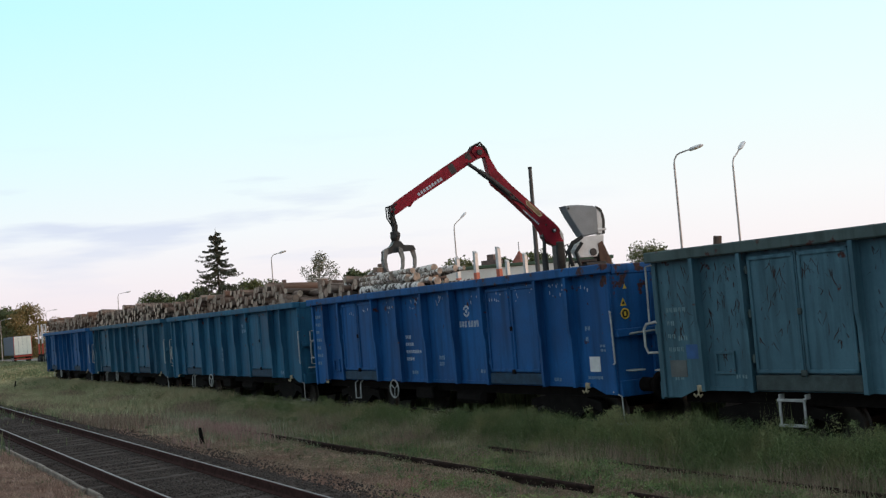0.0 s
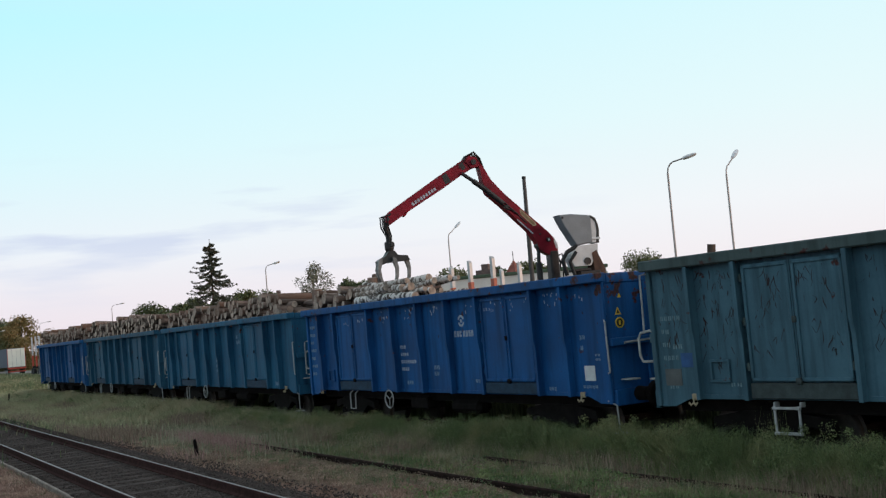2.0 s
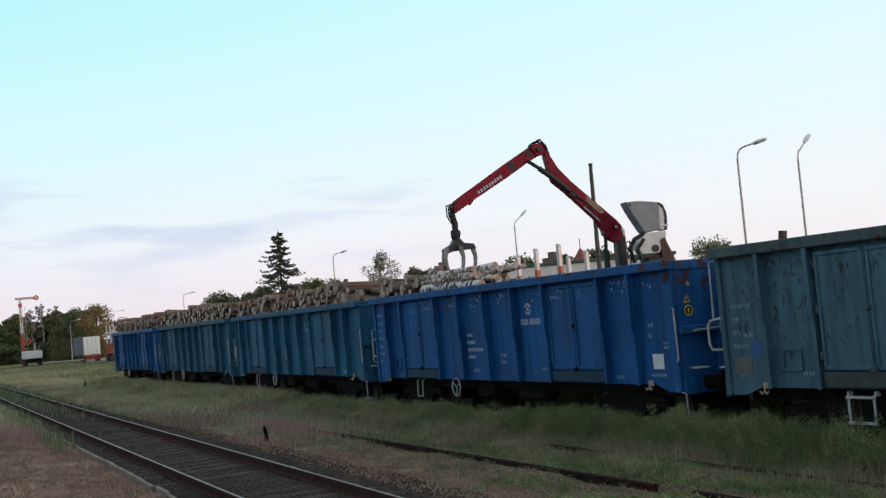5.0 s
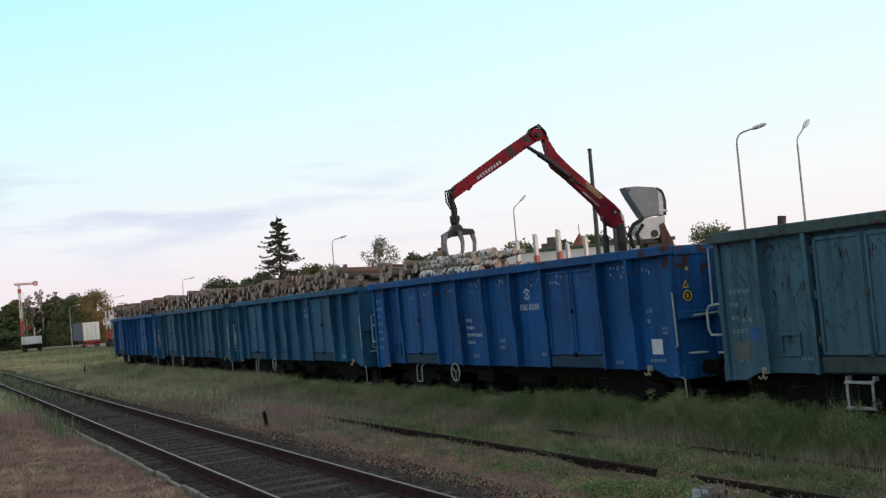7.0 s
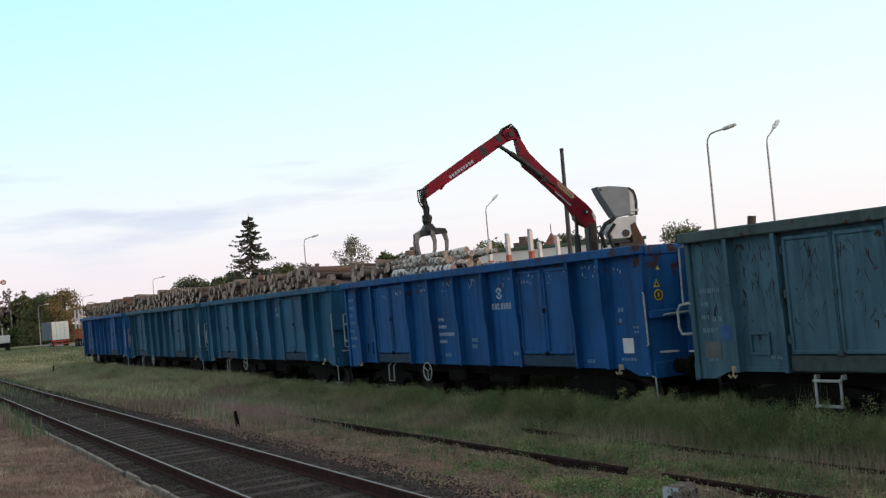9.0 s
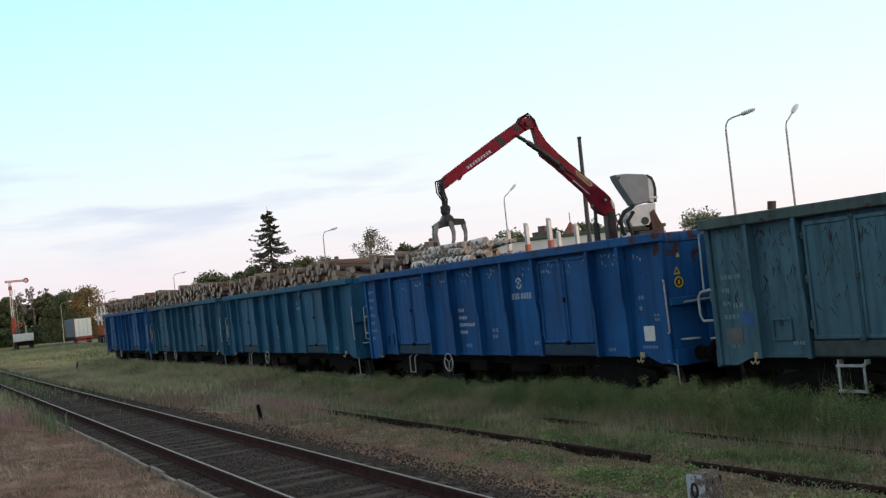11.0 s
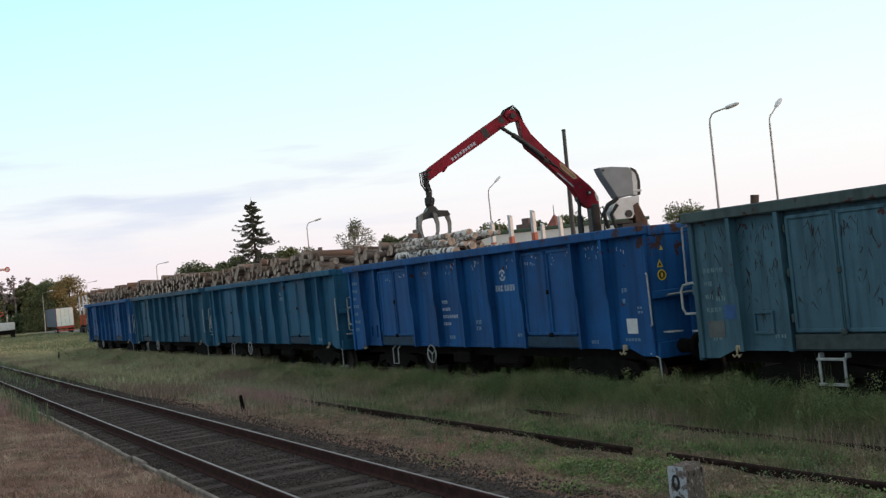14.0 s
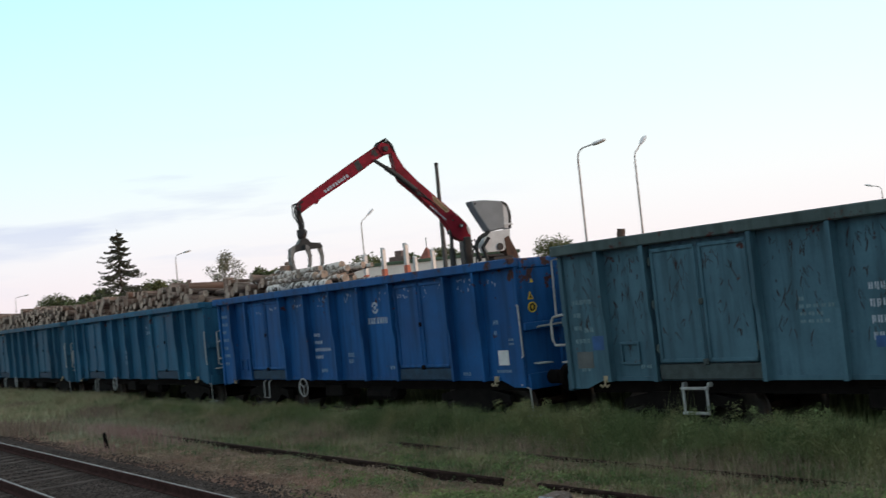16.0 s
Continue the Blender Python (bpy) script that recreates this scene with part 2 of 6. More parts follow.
RAIL = simple("dark_rail_web", (0.056, 0.028, 0.025), 0.9, 0.0, 9, 0.35, 0.15, 0.04)
RAIL_SUNK = simple("black_brown_sunken_rail", (0.034, 0.021, 0.018), 0.9, 0, 7, 0.4, 0.2, 0.05)
RAIL_TOP = simple("worn_rail_head", (0.24, 0.21, 0.21), 0.5, 0.7, 9, 0.2, 0.02)
SLEEPER = simple("weathered_sleeper", (0.076, 0.060, 0.054), 0.95, 0, 4, 0.4, 0.5, 0.1)
KERB = simple("pale_concrete_edge", (0.27, 0.225, 0.19), 0.95, 0, 4, 0.45, 0.8)
GALV = simple("galvanised_steel", (0.40, 0.36, 0.35), 0.5, 0.3, 5, 0.2)
LAMP_HEAD = simple("lamp_housing", (0.75, 0.72, 0.72), 0.5)
DARK_POLE = simple("dark_pole_steel", (0.07, 0.062, 0.06), 0.6)
CRANE_RED = simple("crane_red_paint", (0.205, 0.005, 0.018), 0.5, 0, 4, 0.4, 0.08, 0.2)
CRANE_DARK = simple("greasy_crane_steel", (0.03, 0.028, 0.028), 0.5, 0.2, 9, 0.4)
PLATE_EDGE = simple("tan_plate_edge", (0.38, 0.30, 0.19), 0.6)
PLATE_BEIGE = simple("brown_plate_face", (0.20, 0.14, 0.07), 0.6)
HOSE = simple("black_rubber_hose", (0.012, 0.012, 0.012), 0.6)
CAB_GREY = simple("grey_cab_shell", (0.20, 0.22, 0.235), 0.5, 0, 3, 0.12, 0.03)
CAB_WHITE = simple("white_cab_panel", (0.55, 0.56, 0.56), 0.45, 0, 3, 0.15, 0.03)
ALU = simple("stanchion_aluminium", (0.50, 0.50, 0.50), 0.45, 0.2, 6, 0.15)
ORANGE = simple("orange_stanchion_base", (0.55, 0.13, 0.07), 0.5)
RED_STEEL = simple("red_trailer_paint", (0.48, 0.065, 0.04), 0.5)
TYRE = simple("tyre_rubber", (0.018, 0.018, 0.019), 0.85)
TRUCK_SIDE = simple("slate_blue_tarpaulin", (0.075, 0.095, 0.14), 0.6, 0, 1.5, 0.15)
TRUCK_DOOR = simple("white_trailer_door", (0.84, 0.81, 0.72), 0.45, 0, 1.5, 0.08)
WALL_WHITE = simple("off_white_render", (0.62, 0.60, 0.58), 0.85, 0, 0.7, 0.1, 0.3)
ROOF_DARK = simple("dark_roof_tiles", (0.10, 0.085, 0.085), 0.8, 0, 2, 0.3, 0.4)
ROOF_RED = simple("red_roof_tiles", (0.30, 0.10, 0.075), 0.8, 0, 2, 0.3, 0.4)
BRICK = simple("brown_brick", (0.15, 0.10, 0.09), 0.85, 0, 4, 0.3, 0.4)
GLASS = simple("dark_window_glass", (0.02, 0.025, 0.03), 0.08, 0, 2, 0.1, 0.0, 0.6)
m_, nt_, b_ = base_mat("flaking_white_stone_paint", 0.9, 0, 0.15)
v_ = coords(nt_)
n1_, n2_ = noise_of(nt_, v_, 9, 5, 0.65), noise_of(nt_, v_, 40, 3)
c_ = blend(nt_, ranged(nt_, n2_, 0.35, 0.7), (0.46, 0.49, 0.52), (0.30, 0.32, 0.34))
c_ = blend(nt_, ranged(nt_, n1_, 0.52, 0.55), c_, blend(nt_, ranged(nt_, n2_, 0.4, 0.6), (0.10, 0.075, 0.065), (0.20, 0.165, 0.15)))
nt_.links.new(c_, b_.inputs["Base Color"])
bumped(nt_, b_, n1_, 0.8, 0.012)
STONE = m_
m_, nt_, b_ = base_mat("bare_weathered_stone", 0.95, 0, 0.1)
v_ = coords(nt_, (1.6, 1.6, 0.8))
n1_, n2_ = noise_of(nt_, v_, 16, 5, 0.7), noise_of(nt_, v_, 60, 3)
c_ = blend(nt_, ranged(nt_, n2_, 0.35, 0.7), (0.19, 0.15, 0.13), (0.09, 0.070, 0.060))
c_ = blend(nt_, ranged(nt_, n1_, 0.60, 0.61), c_, (0.34, 0.33, 0.32))
c_ = blend(nt_, ranged(nt_, n1_, 0.42, 0.40), c_, (0.025, 0.022, 0.022))
nt_.links.new(c_, b_.inputs["Base Color"])
bumped(nt_, b_, n1_, 1.0, 0.015)
STONE_BARE = m_
TRUNK = simple("tree_bark", (0.075, 0.055, 0.04), 0.9, 0, 5, 0.35, 0.6)
TRUNK_PALE = simple("pale_tree_bark", (0.28, 0.26, 0.24), 0.9, 0, 5, 0.35, 0.6)

SCRAPE = simple("rusty_scrape", (0.026, 0.014, 0.012), 0.8, 0, 12, 0.5)
GRIMY_BLUE = simple("grimy_blue_sill", (0.010, 0.038, 0.075), 0.8, 0, 5, 0.4)
SILL = simple("grimy_grey_sill", (0.040, 0.056, 0.056), 0.8, 0, 6, 0.35)
CLAW = simple("worn_claw_steel", (0.19, 0.185, 0.18), 0.5, 0.4, 9, 0.4)
ROOF_GREEN = simple("green_roof_edge", (0.06, 0.095, 0.06), 0.7, 0, 2, 0.3)
CUT_DARK = simple("weathered_cut_wood", (0.38, 0.295, 0.235), 0.9, 0, 8, 0.5)


def leaves(name, col, tip, rough=0.7, straw=None):
    """Leaves or blades that vary one by one, in drifts and, for grass, in dry and dark tufts."""
    m, nt, b = base_mat(name, rough, 0, 0.25)
    geo = nt.nodes.new("ShaderNodeNewGeometry")
    v = coords(nt)
    c = blend(nt, geo.outputs["Random Per Island"], dim(col, 0.55), tip)
    c = blend(nt, ranged(nt, noise_of(nt, v, 0.35, 3), 0.35, 0.65, 0.0, 0.6), c, dim(col, 0.8))
    if straw:
        c = blend(nt, ranged(nt, noise_of(nt, v, 0.9, 5, 0.65), 0.47, 0.64, 0.0, 0.8), c, straw)
        c = blend(nt, ranged(nt, noise_of(nt, v, 2.3, 4, 0.65), 0.50, 0.32, 0.0, 0.75), c, dim(col, 0.42))
    nt.links.new(c, b.inputs["Base Color"])
    return m


LEAF_DARK = leaves("dark_green_leaves", (0.080, 0.100, 0.045), (0.150, 0.170, 0.075))
LEAF_MID = leaves("green_leaves", (0.115, 0.130, 0.055), (0.215, 0.220, 0.095))
LEAF_WARM = leaves("rusty_green_leaves", (0.20, 0.17, 0.065), (0.36, 0.23, 0.10))
LEAF_BIRCH = leaves("thin_birch_leaves", (0.22, 0.21, 0.15), (0.34, 0.32, 0.24))
NEEDLE = leaves("spruce_needles", (0.075, 0.078, 0.055), (0.145, 0.145, 0.098))
TWIG = leaves("bare_twigs", (0.30, 0.24, 0.24), (0.36, 0.28, 0.27))
GRASS_GREEN = leaves("green_grass", (0.105, 0.158, 0.072), (0.225, 0.295, 0.150), straw=(0.33, 0.26, 0.165))
MEADOW = leaves("meadow_grass_blades", (0.34, 0.35, 0.18), (0.66, 0.63, 0.41), straw=(0.52, 0.41, 0.27))
GRASS_LUSH = leaves("lush_weeds", (0.112, 0.158, 0.062), (0.250, 0.310, 0.130), straw=(0.27, 0.25, 0.120))
GRASS_DRY = leaves("dry_grass", (0.27, 0.155, 0.115), (0.50, 0.315, 0.235), straw=(0.52, 0.40, 0.29))
GRASS_TAN = leaves("tan_dry_grass", (0.295, 0.180, 0.138), (0.54, 0.360, 0.280), straw=(0.60, 0.44, 0.325))
GRASS_PALE = leaves("pale_seed_grass", (0.24, 0.22, 0.12), (0.40, 0.36, 0.22), straw=(0.48, 0.42, 0.28))
PALE_TIP = leaves("pale_flowering_grass", (0.30, 0.29, 0.18), (0.50, 0.47, 0.33))
GRASS_RED = leaves("reddish_brown_grass", (0.26, 0.185, 0.135), (0.46, 0.345, 0.26))
GRASS_PINK = leaves("reddish_sorrel_stalks", (0.36, 0.20, 0.175), (0.58, 0.385, 0.34))
CLOVER = leaves("bright_clover", (0.115, 0.180, 0.062), (0.290, 0.390, 0.155), straw=(0.36, 0.40, 0.16))


def bark_mat(name, col, dark, cuts, birch=False):
    m, nt, b = base_mat(name, 0.9, 0, 0.2)
    v = coords(nt)
    info = nt.nodes.new("ShaderNodeObjectInfo")
    add = nt.nodes.new("ShaderNodeVectorMath")
    sc = nt.nodes.new("ShaderNodeVectorMath")
    sc.operation = "SCALE"
    nt.links.new(v, sc.inputs[0])
    sc.inputs["Scale"].default_value = 1.0
    comb = nt.nodes.new("ShaderNodeCombineXYZ")
    nt.links.new(times(nt, info.outputs["Random"], 37.0), comb.inputs[0])
    nt.links.new(sc.outputs[0], add.inputs[0])
    nt.links.new(comb.outputs[0], add.inputs[1])
    mp = nt.nodes.new("ShaderNodeMapping")
    mp.inputs["Scale"].default_value = (8, 6, 6) if birch else (1.2, 9, 9)
    nt.links.new(add.outputs[0], mp.inputs[0])
    n1, n2 = noise_of(nt, mp.outputs[0], 1.0, 4), noise_of(nt, add.outputs[0], 22, 3)
    c = blend(nt, ranged(nt, n1, 0.47 if birch else 0.35, 0.53 if birch else 0.65), col, dark)
    c = blend(nt, ranged(nt, n2, 0.4, 0.7, 0, 0.3), c, dark)
    c = blend(nt, times(nt, info.outputs["Random"], 0.45), c, cuts)
    nt.links.new(c, b.inputs["Base Color"])
    bumped(nt, b, n1, 0.6, 0.02)
    return m


BARK = bark_mat("log_bark", (0.150, 0.110, 0.090), (0.028, 0.020, 0.017), (0.27, 0.155, 0.112))
PALE_BARK = bark_mat("pale_log_bark", (0.30, 0.235, 0.20), (0.045, 0.032, 0.027), (0.33, 0.21, 0.155))
BIRCH = bark_mat("birch_bark", (0.74, 0.70, 0.66), (0.045, 0.036, 0.032), (0.50, 0.38, 0.30), True)
m_, nt_, b_ = base_mat("cut_wood", 0.85, 0, 0.2)
i_ = nt_.nodes.new("ShaderNodeObjectInfo")
n_ = noise_of(nt_, coords(nt_), 9, 4)
c_ = blend(nt_, i_.outputs["Random"], (0.58, 0.45, 0.36), (0.19, 0.125, 0.095))
c_ = blend(nt_, ranged(nt_, n_, 0.4, 0.7, 0, 0.6), c_, (0.17, 0.11, 0.08))
nt_.links.new(c_, b_.inputs["Base Color"])
CUT = m_


def ground_material():
    """Dry grass soil, greener ground towards the wagons, ballast between the running rails."""
    m, nt, b = base_mat("yard_ground", 0.95, 0, 0.15)
    v = coords(nt)
    sep = nt.nodes.new("ShaderNodeSeparateXYZ")
    nt.links.new(v, sep.inputs[0])
    patch, mid, fine = noise_of(nt, v, 0.28, 4), noise_of(nt, v, 2.2, 5), noise_of(nt, v, 30, 4)
    dry = blend(nt, ranged(nt, mid, 0.35, 0.65), (0.150, 0.085, 0.064), (0.29, 0.170, 0.125))
    green = blend(nt, ranged(nt, mid, 0.35, 0.65), (0.085, 0.078, 0.038), (0.18, 0.155, 0.080))
    w = nt.nodes.new("ShaderNodeMath")
    w.operation = "MULTIPLY_ADD"
    nt.links.new(patch, w.inputs[0])
    w.inputs[1].default_value = 7.0
    nt.links.new(sep.outputs["Y"], w.inputs[2])
    c = blend(nt, ranged(nt, w.outputs[0], -1.6, 0.8), dry, green)
    # far meadow, paler
    c = blend(nt, ranged(nt, sep.outputs["X"], -14.0, -45.0), c, blend(nt, ranged(nt, patch, 0.35, 0.65), (0.16, 0.15, 0.070), (0.28, 0.24, 0.130)))
    c = blend(nt, ranged(nt, fine, 0.4, 0.7, 0, 0.45), c, (0.05, 0.04, 0.03))
    nt.links.new(c, b.inputs["Base Color"])
    bumped(nt, b, fine, 0.8, 0.03)
    return m


GROUND = ground_material()
# near black: the shade below the wagons is put into this bed colour
BED_DARK = simple("shade_black_track_bed", (0.022, 0.017, 0.015), 0.95, 0, 12, 0.4, 0.8, 0.05)
BALLAST = simple("oily_ballast", (0.055, 0.043, 0.037), 0.95, 0, 16, 0.5, 1.0, 0.1)
PEBBLE = leaves("ballast_stones", (0.050, 0.038, 0.034), (0.125, 0.098, 0.086), 0.9)
ROAD = simple("pale_gravel_road", (0.20, 0.18, 0.165), 0.95, 0, 1.2, 0.2, 0.5)


# ---------------------------------------------------------------- ground and tracks
TRACK_TURN = radians(-1.05)      # the running line bends away slightly from the parked wagons
TRACK_MID = Vector((10.0, -6.98, 0))
TU = Vector((math.cos(TRACK_TURN), math.sin(TRACK_TURN), 0))
TN = Vector((-TU.y, TU.x, 0))
RAIL_Z = 0.34


def track_off(x, y):
    """Distance across the running line, positive towards the wagons."""
    return (x - TRACK_MID.x) * TN.x + (y - TRACK_MID.y) * TN.y


def ground_z(x, y):
    x, y = np.asarray(x, float), np.asarray(y, float)
    o = track_off(x, y)
    near = np.interp(o, [-30, -6, -2.2, -1.50, -1.27, 1.3, 2.0, 3.6, 6.5, 8.0, 9.6, 13, 40], [0.75, 0.55, 0.32, 0.28, 0.05, 0.05, 0.06, -0.02, -0.05, -0.12, -0.12, 0.0, 0.0])
    far = 1 / (1 + np.exp(np.clip((np.hypot(x - 15, y) - 90) / 12, -40, 40)))
    lump = 0.035 * np.sin(x * 1.3 + 0.7 * y) * np.sin(y * 1.7 - 0.4 * x) + 0.02 * np.sin(3.1 * x + 1.0) * np.sin(2.7 * y)
    bed = np.clip((np.abs(o) - 1.5) / 0.8, 0, 1)
    return near * far + lump * far * bed


def axis_steps(lo, hi, step, reach):
    a = list(np.arange(lo, hi + 1e-6, step))
    d, right, left = step, [], []
    p = hi
    while p < reach:
        d *= 1.35
        p += d
        right.append(p)
    d, p = step, lo
    while p > -reach:
        d *= 1.35
        p -= d
        left.append(p)
    return np.array(left[::-1] + a + right)


gx, gy = axis_steps(-60, 34, 0.45, 4500), axis_steps(-16, 12, 0.25, 4500)
X, Y = np.meshgrid(gx, gy)
V = np.stack([X.ravel(), Y.ravel(), ground_z(X, Y).ravel()], 1)
w = len(gx)
i0 = (np.arange(len(gy) - 1)[:, None] * w + np.arange(w - 1)[None, :]).ravel()
tris = np.concatenate([np.stack([i0, i0 + 1, i0 + w + 1], 1), np.stack([i0, i0 + w + 1, i0 + w], 1)])
ground = new("ground", tri_mesh("ground", V, tris, GROUND))
ground.data.polygons.foreach_set("use_smooth", [True] * len(ground.data.polygons))
tagged(ground, "dry and grassy railway yard ground with bare brown patches", "ground", kind="structure")

RAIL_PROFILE = [(-0.062, 0), (0.062, 0), (0.062, 0.012), (0.010, 0.030), (0.010, 0.110), (0.034, 0.122), (0.034, 0.150), (0.026, 0.158), (-0.026, 0.158), (-0.034, 0.150), (-0.034, 0.122), (-0.010, 0.110), (-0.010, 0.030), (-0.062, 0.012)]


def rail_geo(x0, x1):
    g = Geo()
    g.prism(RAIL_PROFILE, x0, x1, "x")
    g.box(x0, x1, -0.019, 0.019, 0.158, 0.1595, 0, 1)
    return g


track_m = Matrix.Translation((TRACK_MID.x, TRACK_MID.y, 0)) @ Matrix.Rotation(TRACK_TURN, 4, "Z")
running_track = thing("railway_track", "rusty running line on dark ballast with worn shiny rail heads", "railway track", kind="structure", m=track_m)
for off in (-0.752, 0.752):
    g = rail_geo(-230, 40)
    g.v = [(x, y + off, z + RAIL_Z - 0.16) for x, y, z in g.v]
    part("rail", g, [RAIL, RAIL_TOP], running_track)
g = Geo()
g.prism([(-1.36, 0.02), (-1.26, 0.165), (1.35, 0.165), (1.9, 0.0)], -230, 40, "x")
part("ballast_bed", g, BALLAST, running_track)
# stones lying loose on the bed
rng = np.random.default_rng(3)


def pebbles(name, xs, ys, zs, size, mat, parent=None):
    n = len(xs)
    dirs = np.array([(1, 0, 0), (-1, 0, 0), (0, 1, 0), (0, -1, 0), (0, 0, 1), (0, 0, -1)], float)
    r = size * rng.uniform(0.5, 1.2, (n, 6, 1))
    ang = rng.uniform(0, 2 * np.pi, n)
    c, s = np.cos(ang), np.sin(ang)
    d = dirs[None] * r
    dx, dy = d[..., 0] * c[:, None] - d[..., 1] * s[:, None], d[..., 0] * s[:, None] + d[..., 1] * c[:, None]
    v = np.stack([dx + xs[:, None], dy + ys[:, None], d[..., 2] * 0.7 + zs[:, None]], -1).reshape(-1, 3)
    f = np.array([(0, 2, 4), (2, 1, 4), (1, 3, 4), (3, 0, 4), (2, 0, 5), (1, 2, 5), (3, 1, 5), (0, 3, 5)])
    t = (f[None] + 6 * np.arange(n)[:, None, None]).reshape(-1, 3)
    ob = new(name, tri_mesh(name, v, t, mat))
    if parent is not None:
        ob.parent = parent
    return ob


n = 46000
px = -32 + 42 * rng.beta(1.6, 1.0, n)
py = np.where(rng.random(n) < 0.12, 1.3 + 1.0 * rng.random(n) ** 1.6, rng.uniform(-1.36, 1.6, n))
tagged(pebbles("ballast_stones", px, py, np.interp(py, [-1.7, -1.35, 1.35, 1.9, 2.8], [0.06, 0.17, 0.17, 0.105, 0.06]), 0.024, PEBBLE, running_track), kind="stuff")
sl = Geo().box(-0.125, 0.125, -1.28, 1.28, 0.06, 0.176, 0.018).mesh("sleeper", SLEEPER)
for i in range(100):
    ob = part("sleeper", sl, None, running_track)
    ob.matrix_basis = pose(9.2 - 0.62 * i, random.uniform(-0.03, 0.03), random.uniform(-0.012, 0.006), 0, 0, random.uniform(-0.8, 0.8))

g, r_ = Geo(), random.Random(77)
for k in range(52):
    a, d, top = -40 + k, r_.uniform(-0.022, 0.022), 0.296 + r_.uniform(-0.016, 0.008)
    g.box(a + r_.uniform(0.0, 0.02), a + 1 - r_.uniform(0.0, 0.03), -1.355 + d, -1.300 + d, 0.05, top - 0.015, 0.014)
kerb = part("concrete_edge", g, KERB)
kerb.matrix_world = track_m
tagged(kerb, "worn pale concrete edging strip beside the running line", "kerb", kind="structure")

# the overgrown siding between the running line and the wagons
siding = thing("siding_track", "overgrown disused siding with brown rails sunk in grass", "railway track", kind="structure")
for x0, x1, ya, yb in ((1.0, 15.92, -2.765, -2.90), (16.70, 34, -2.905, -2.77), (10.6, 34, -1.18, -1.08)):
    a = math.atan2(yb - ya, x1 - x0)
    r_ = part("rail", rail_geo(0, x1 - x0), [RAIL_SUNK, RAIL_SUNK], siding)
    r_.matrix_basis = pose(x0, ya, -0.085 if ya < -2 else -0.125, 0, 0, math.degrees(a))
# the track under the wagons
# bed sheet with the wagons' shade in its colour
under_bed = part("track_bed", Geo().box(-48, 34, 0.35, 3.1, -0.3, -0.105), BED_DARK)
tagged(under_bed, "track bed coloured near black for the shade under the parked wagons", "track bed", kind="structure")
wtrack = thing("wagon_track", "weedy track with dark rails under the parked wagons", "railway track", kind="structure")

# ---------------------------------------------------------------- wagons
LEN, WID, TOP = 13.04, 3.04, 3.20
STAKES = (1.03, 2.00, 3.98, 5.22, 6.48, 7.74, 9.01, 10.98, 11.95)
DOORS = ((2.00, 3.98), (9.01, 10.98))


def stake_geo(x, far=False):
    """A T-shaped stake: a thin web with a narrow outer flange, deeper above the joggle half-way up."""
    g = Geo()
    line = ((-0.012, 1.02), (-0.016, 1.93), (-0.050, 2.08), (-0.056, 3.03))
    web = [(0.15, 1.02)] + [(a + 0.012, b) for a, b in line] + [(0.15, 3.03)]
    flange = list(line) + [(a + 0.014, b) for a, b in line[::-1]]
    for prof, w_ in ((web, 0.010), (flange, 0.036)):
        if far:
            prof = [(WID - a, b) for a, b in prof]
        g.prism(prof, x - w_, x + w_, "x")
    return g


def door_leaf(x0, x1):
    g = Geo()
    z0, z1 = 1.29, 2.96
    g.box(x0, x1, 0.045, 0.070, z0, z1)
    b = 0.055
    for a in ((x0, x1, z1 - b, z1), (x0, x1, z0, z0 + b), (x0, x0 + b, z0, z1), (x1 - b, x1, z0, z1)):
        g.box(a[0], a[1], 0.018, 0.047, a[2], a[3], 0.008)
    return g


def bars(g, x, z, rows, w, h, gap, y=0.1335, seed=1):
    """Lines of lettering as plain bars."""
    r = random.Random(seed)
    for k, n_ in enumerate(rows):
        cx = x
        for _ in range(n_):
            ww = w * r.uniform(0.7, 1.1)
            for f in range(2):
                g.box(cx + f * ww * 0.55, cx + f * ww * 0.55 + ww * 0.32, y, y + 0.004, z - k * (h + gap) - h * r.uniform(0.8, 1.0), z - k * (h + gap))
            cx += ww + w * 0.35
    return g


def mark(name, g, mat, parent, label=""):
    """Small painted marks, too fine to pick apart, joined into one part."""
    return tagged(part(name, g, mat, parent, label), kind="stuff")


def wheel_geo(x, y, r=0.46):
    g = Geo()
    g.tube([(x, y - 0.065, r), (x, y - 0.03, r), (x, y + 0.03, r), (x, y + 0.065, r)], [r - 0.02, r, r, r + 0.03], 24)
    g.tube([(x, y - 0.10, r), (x, y + 0.10, r)], 0.11, 12)
    return g


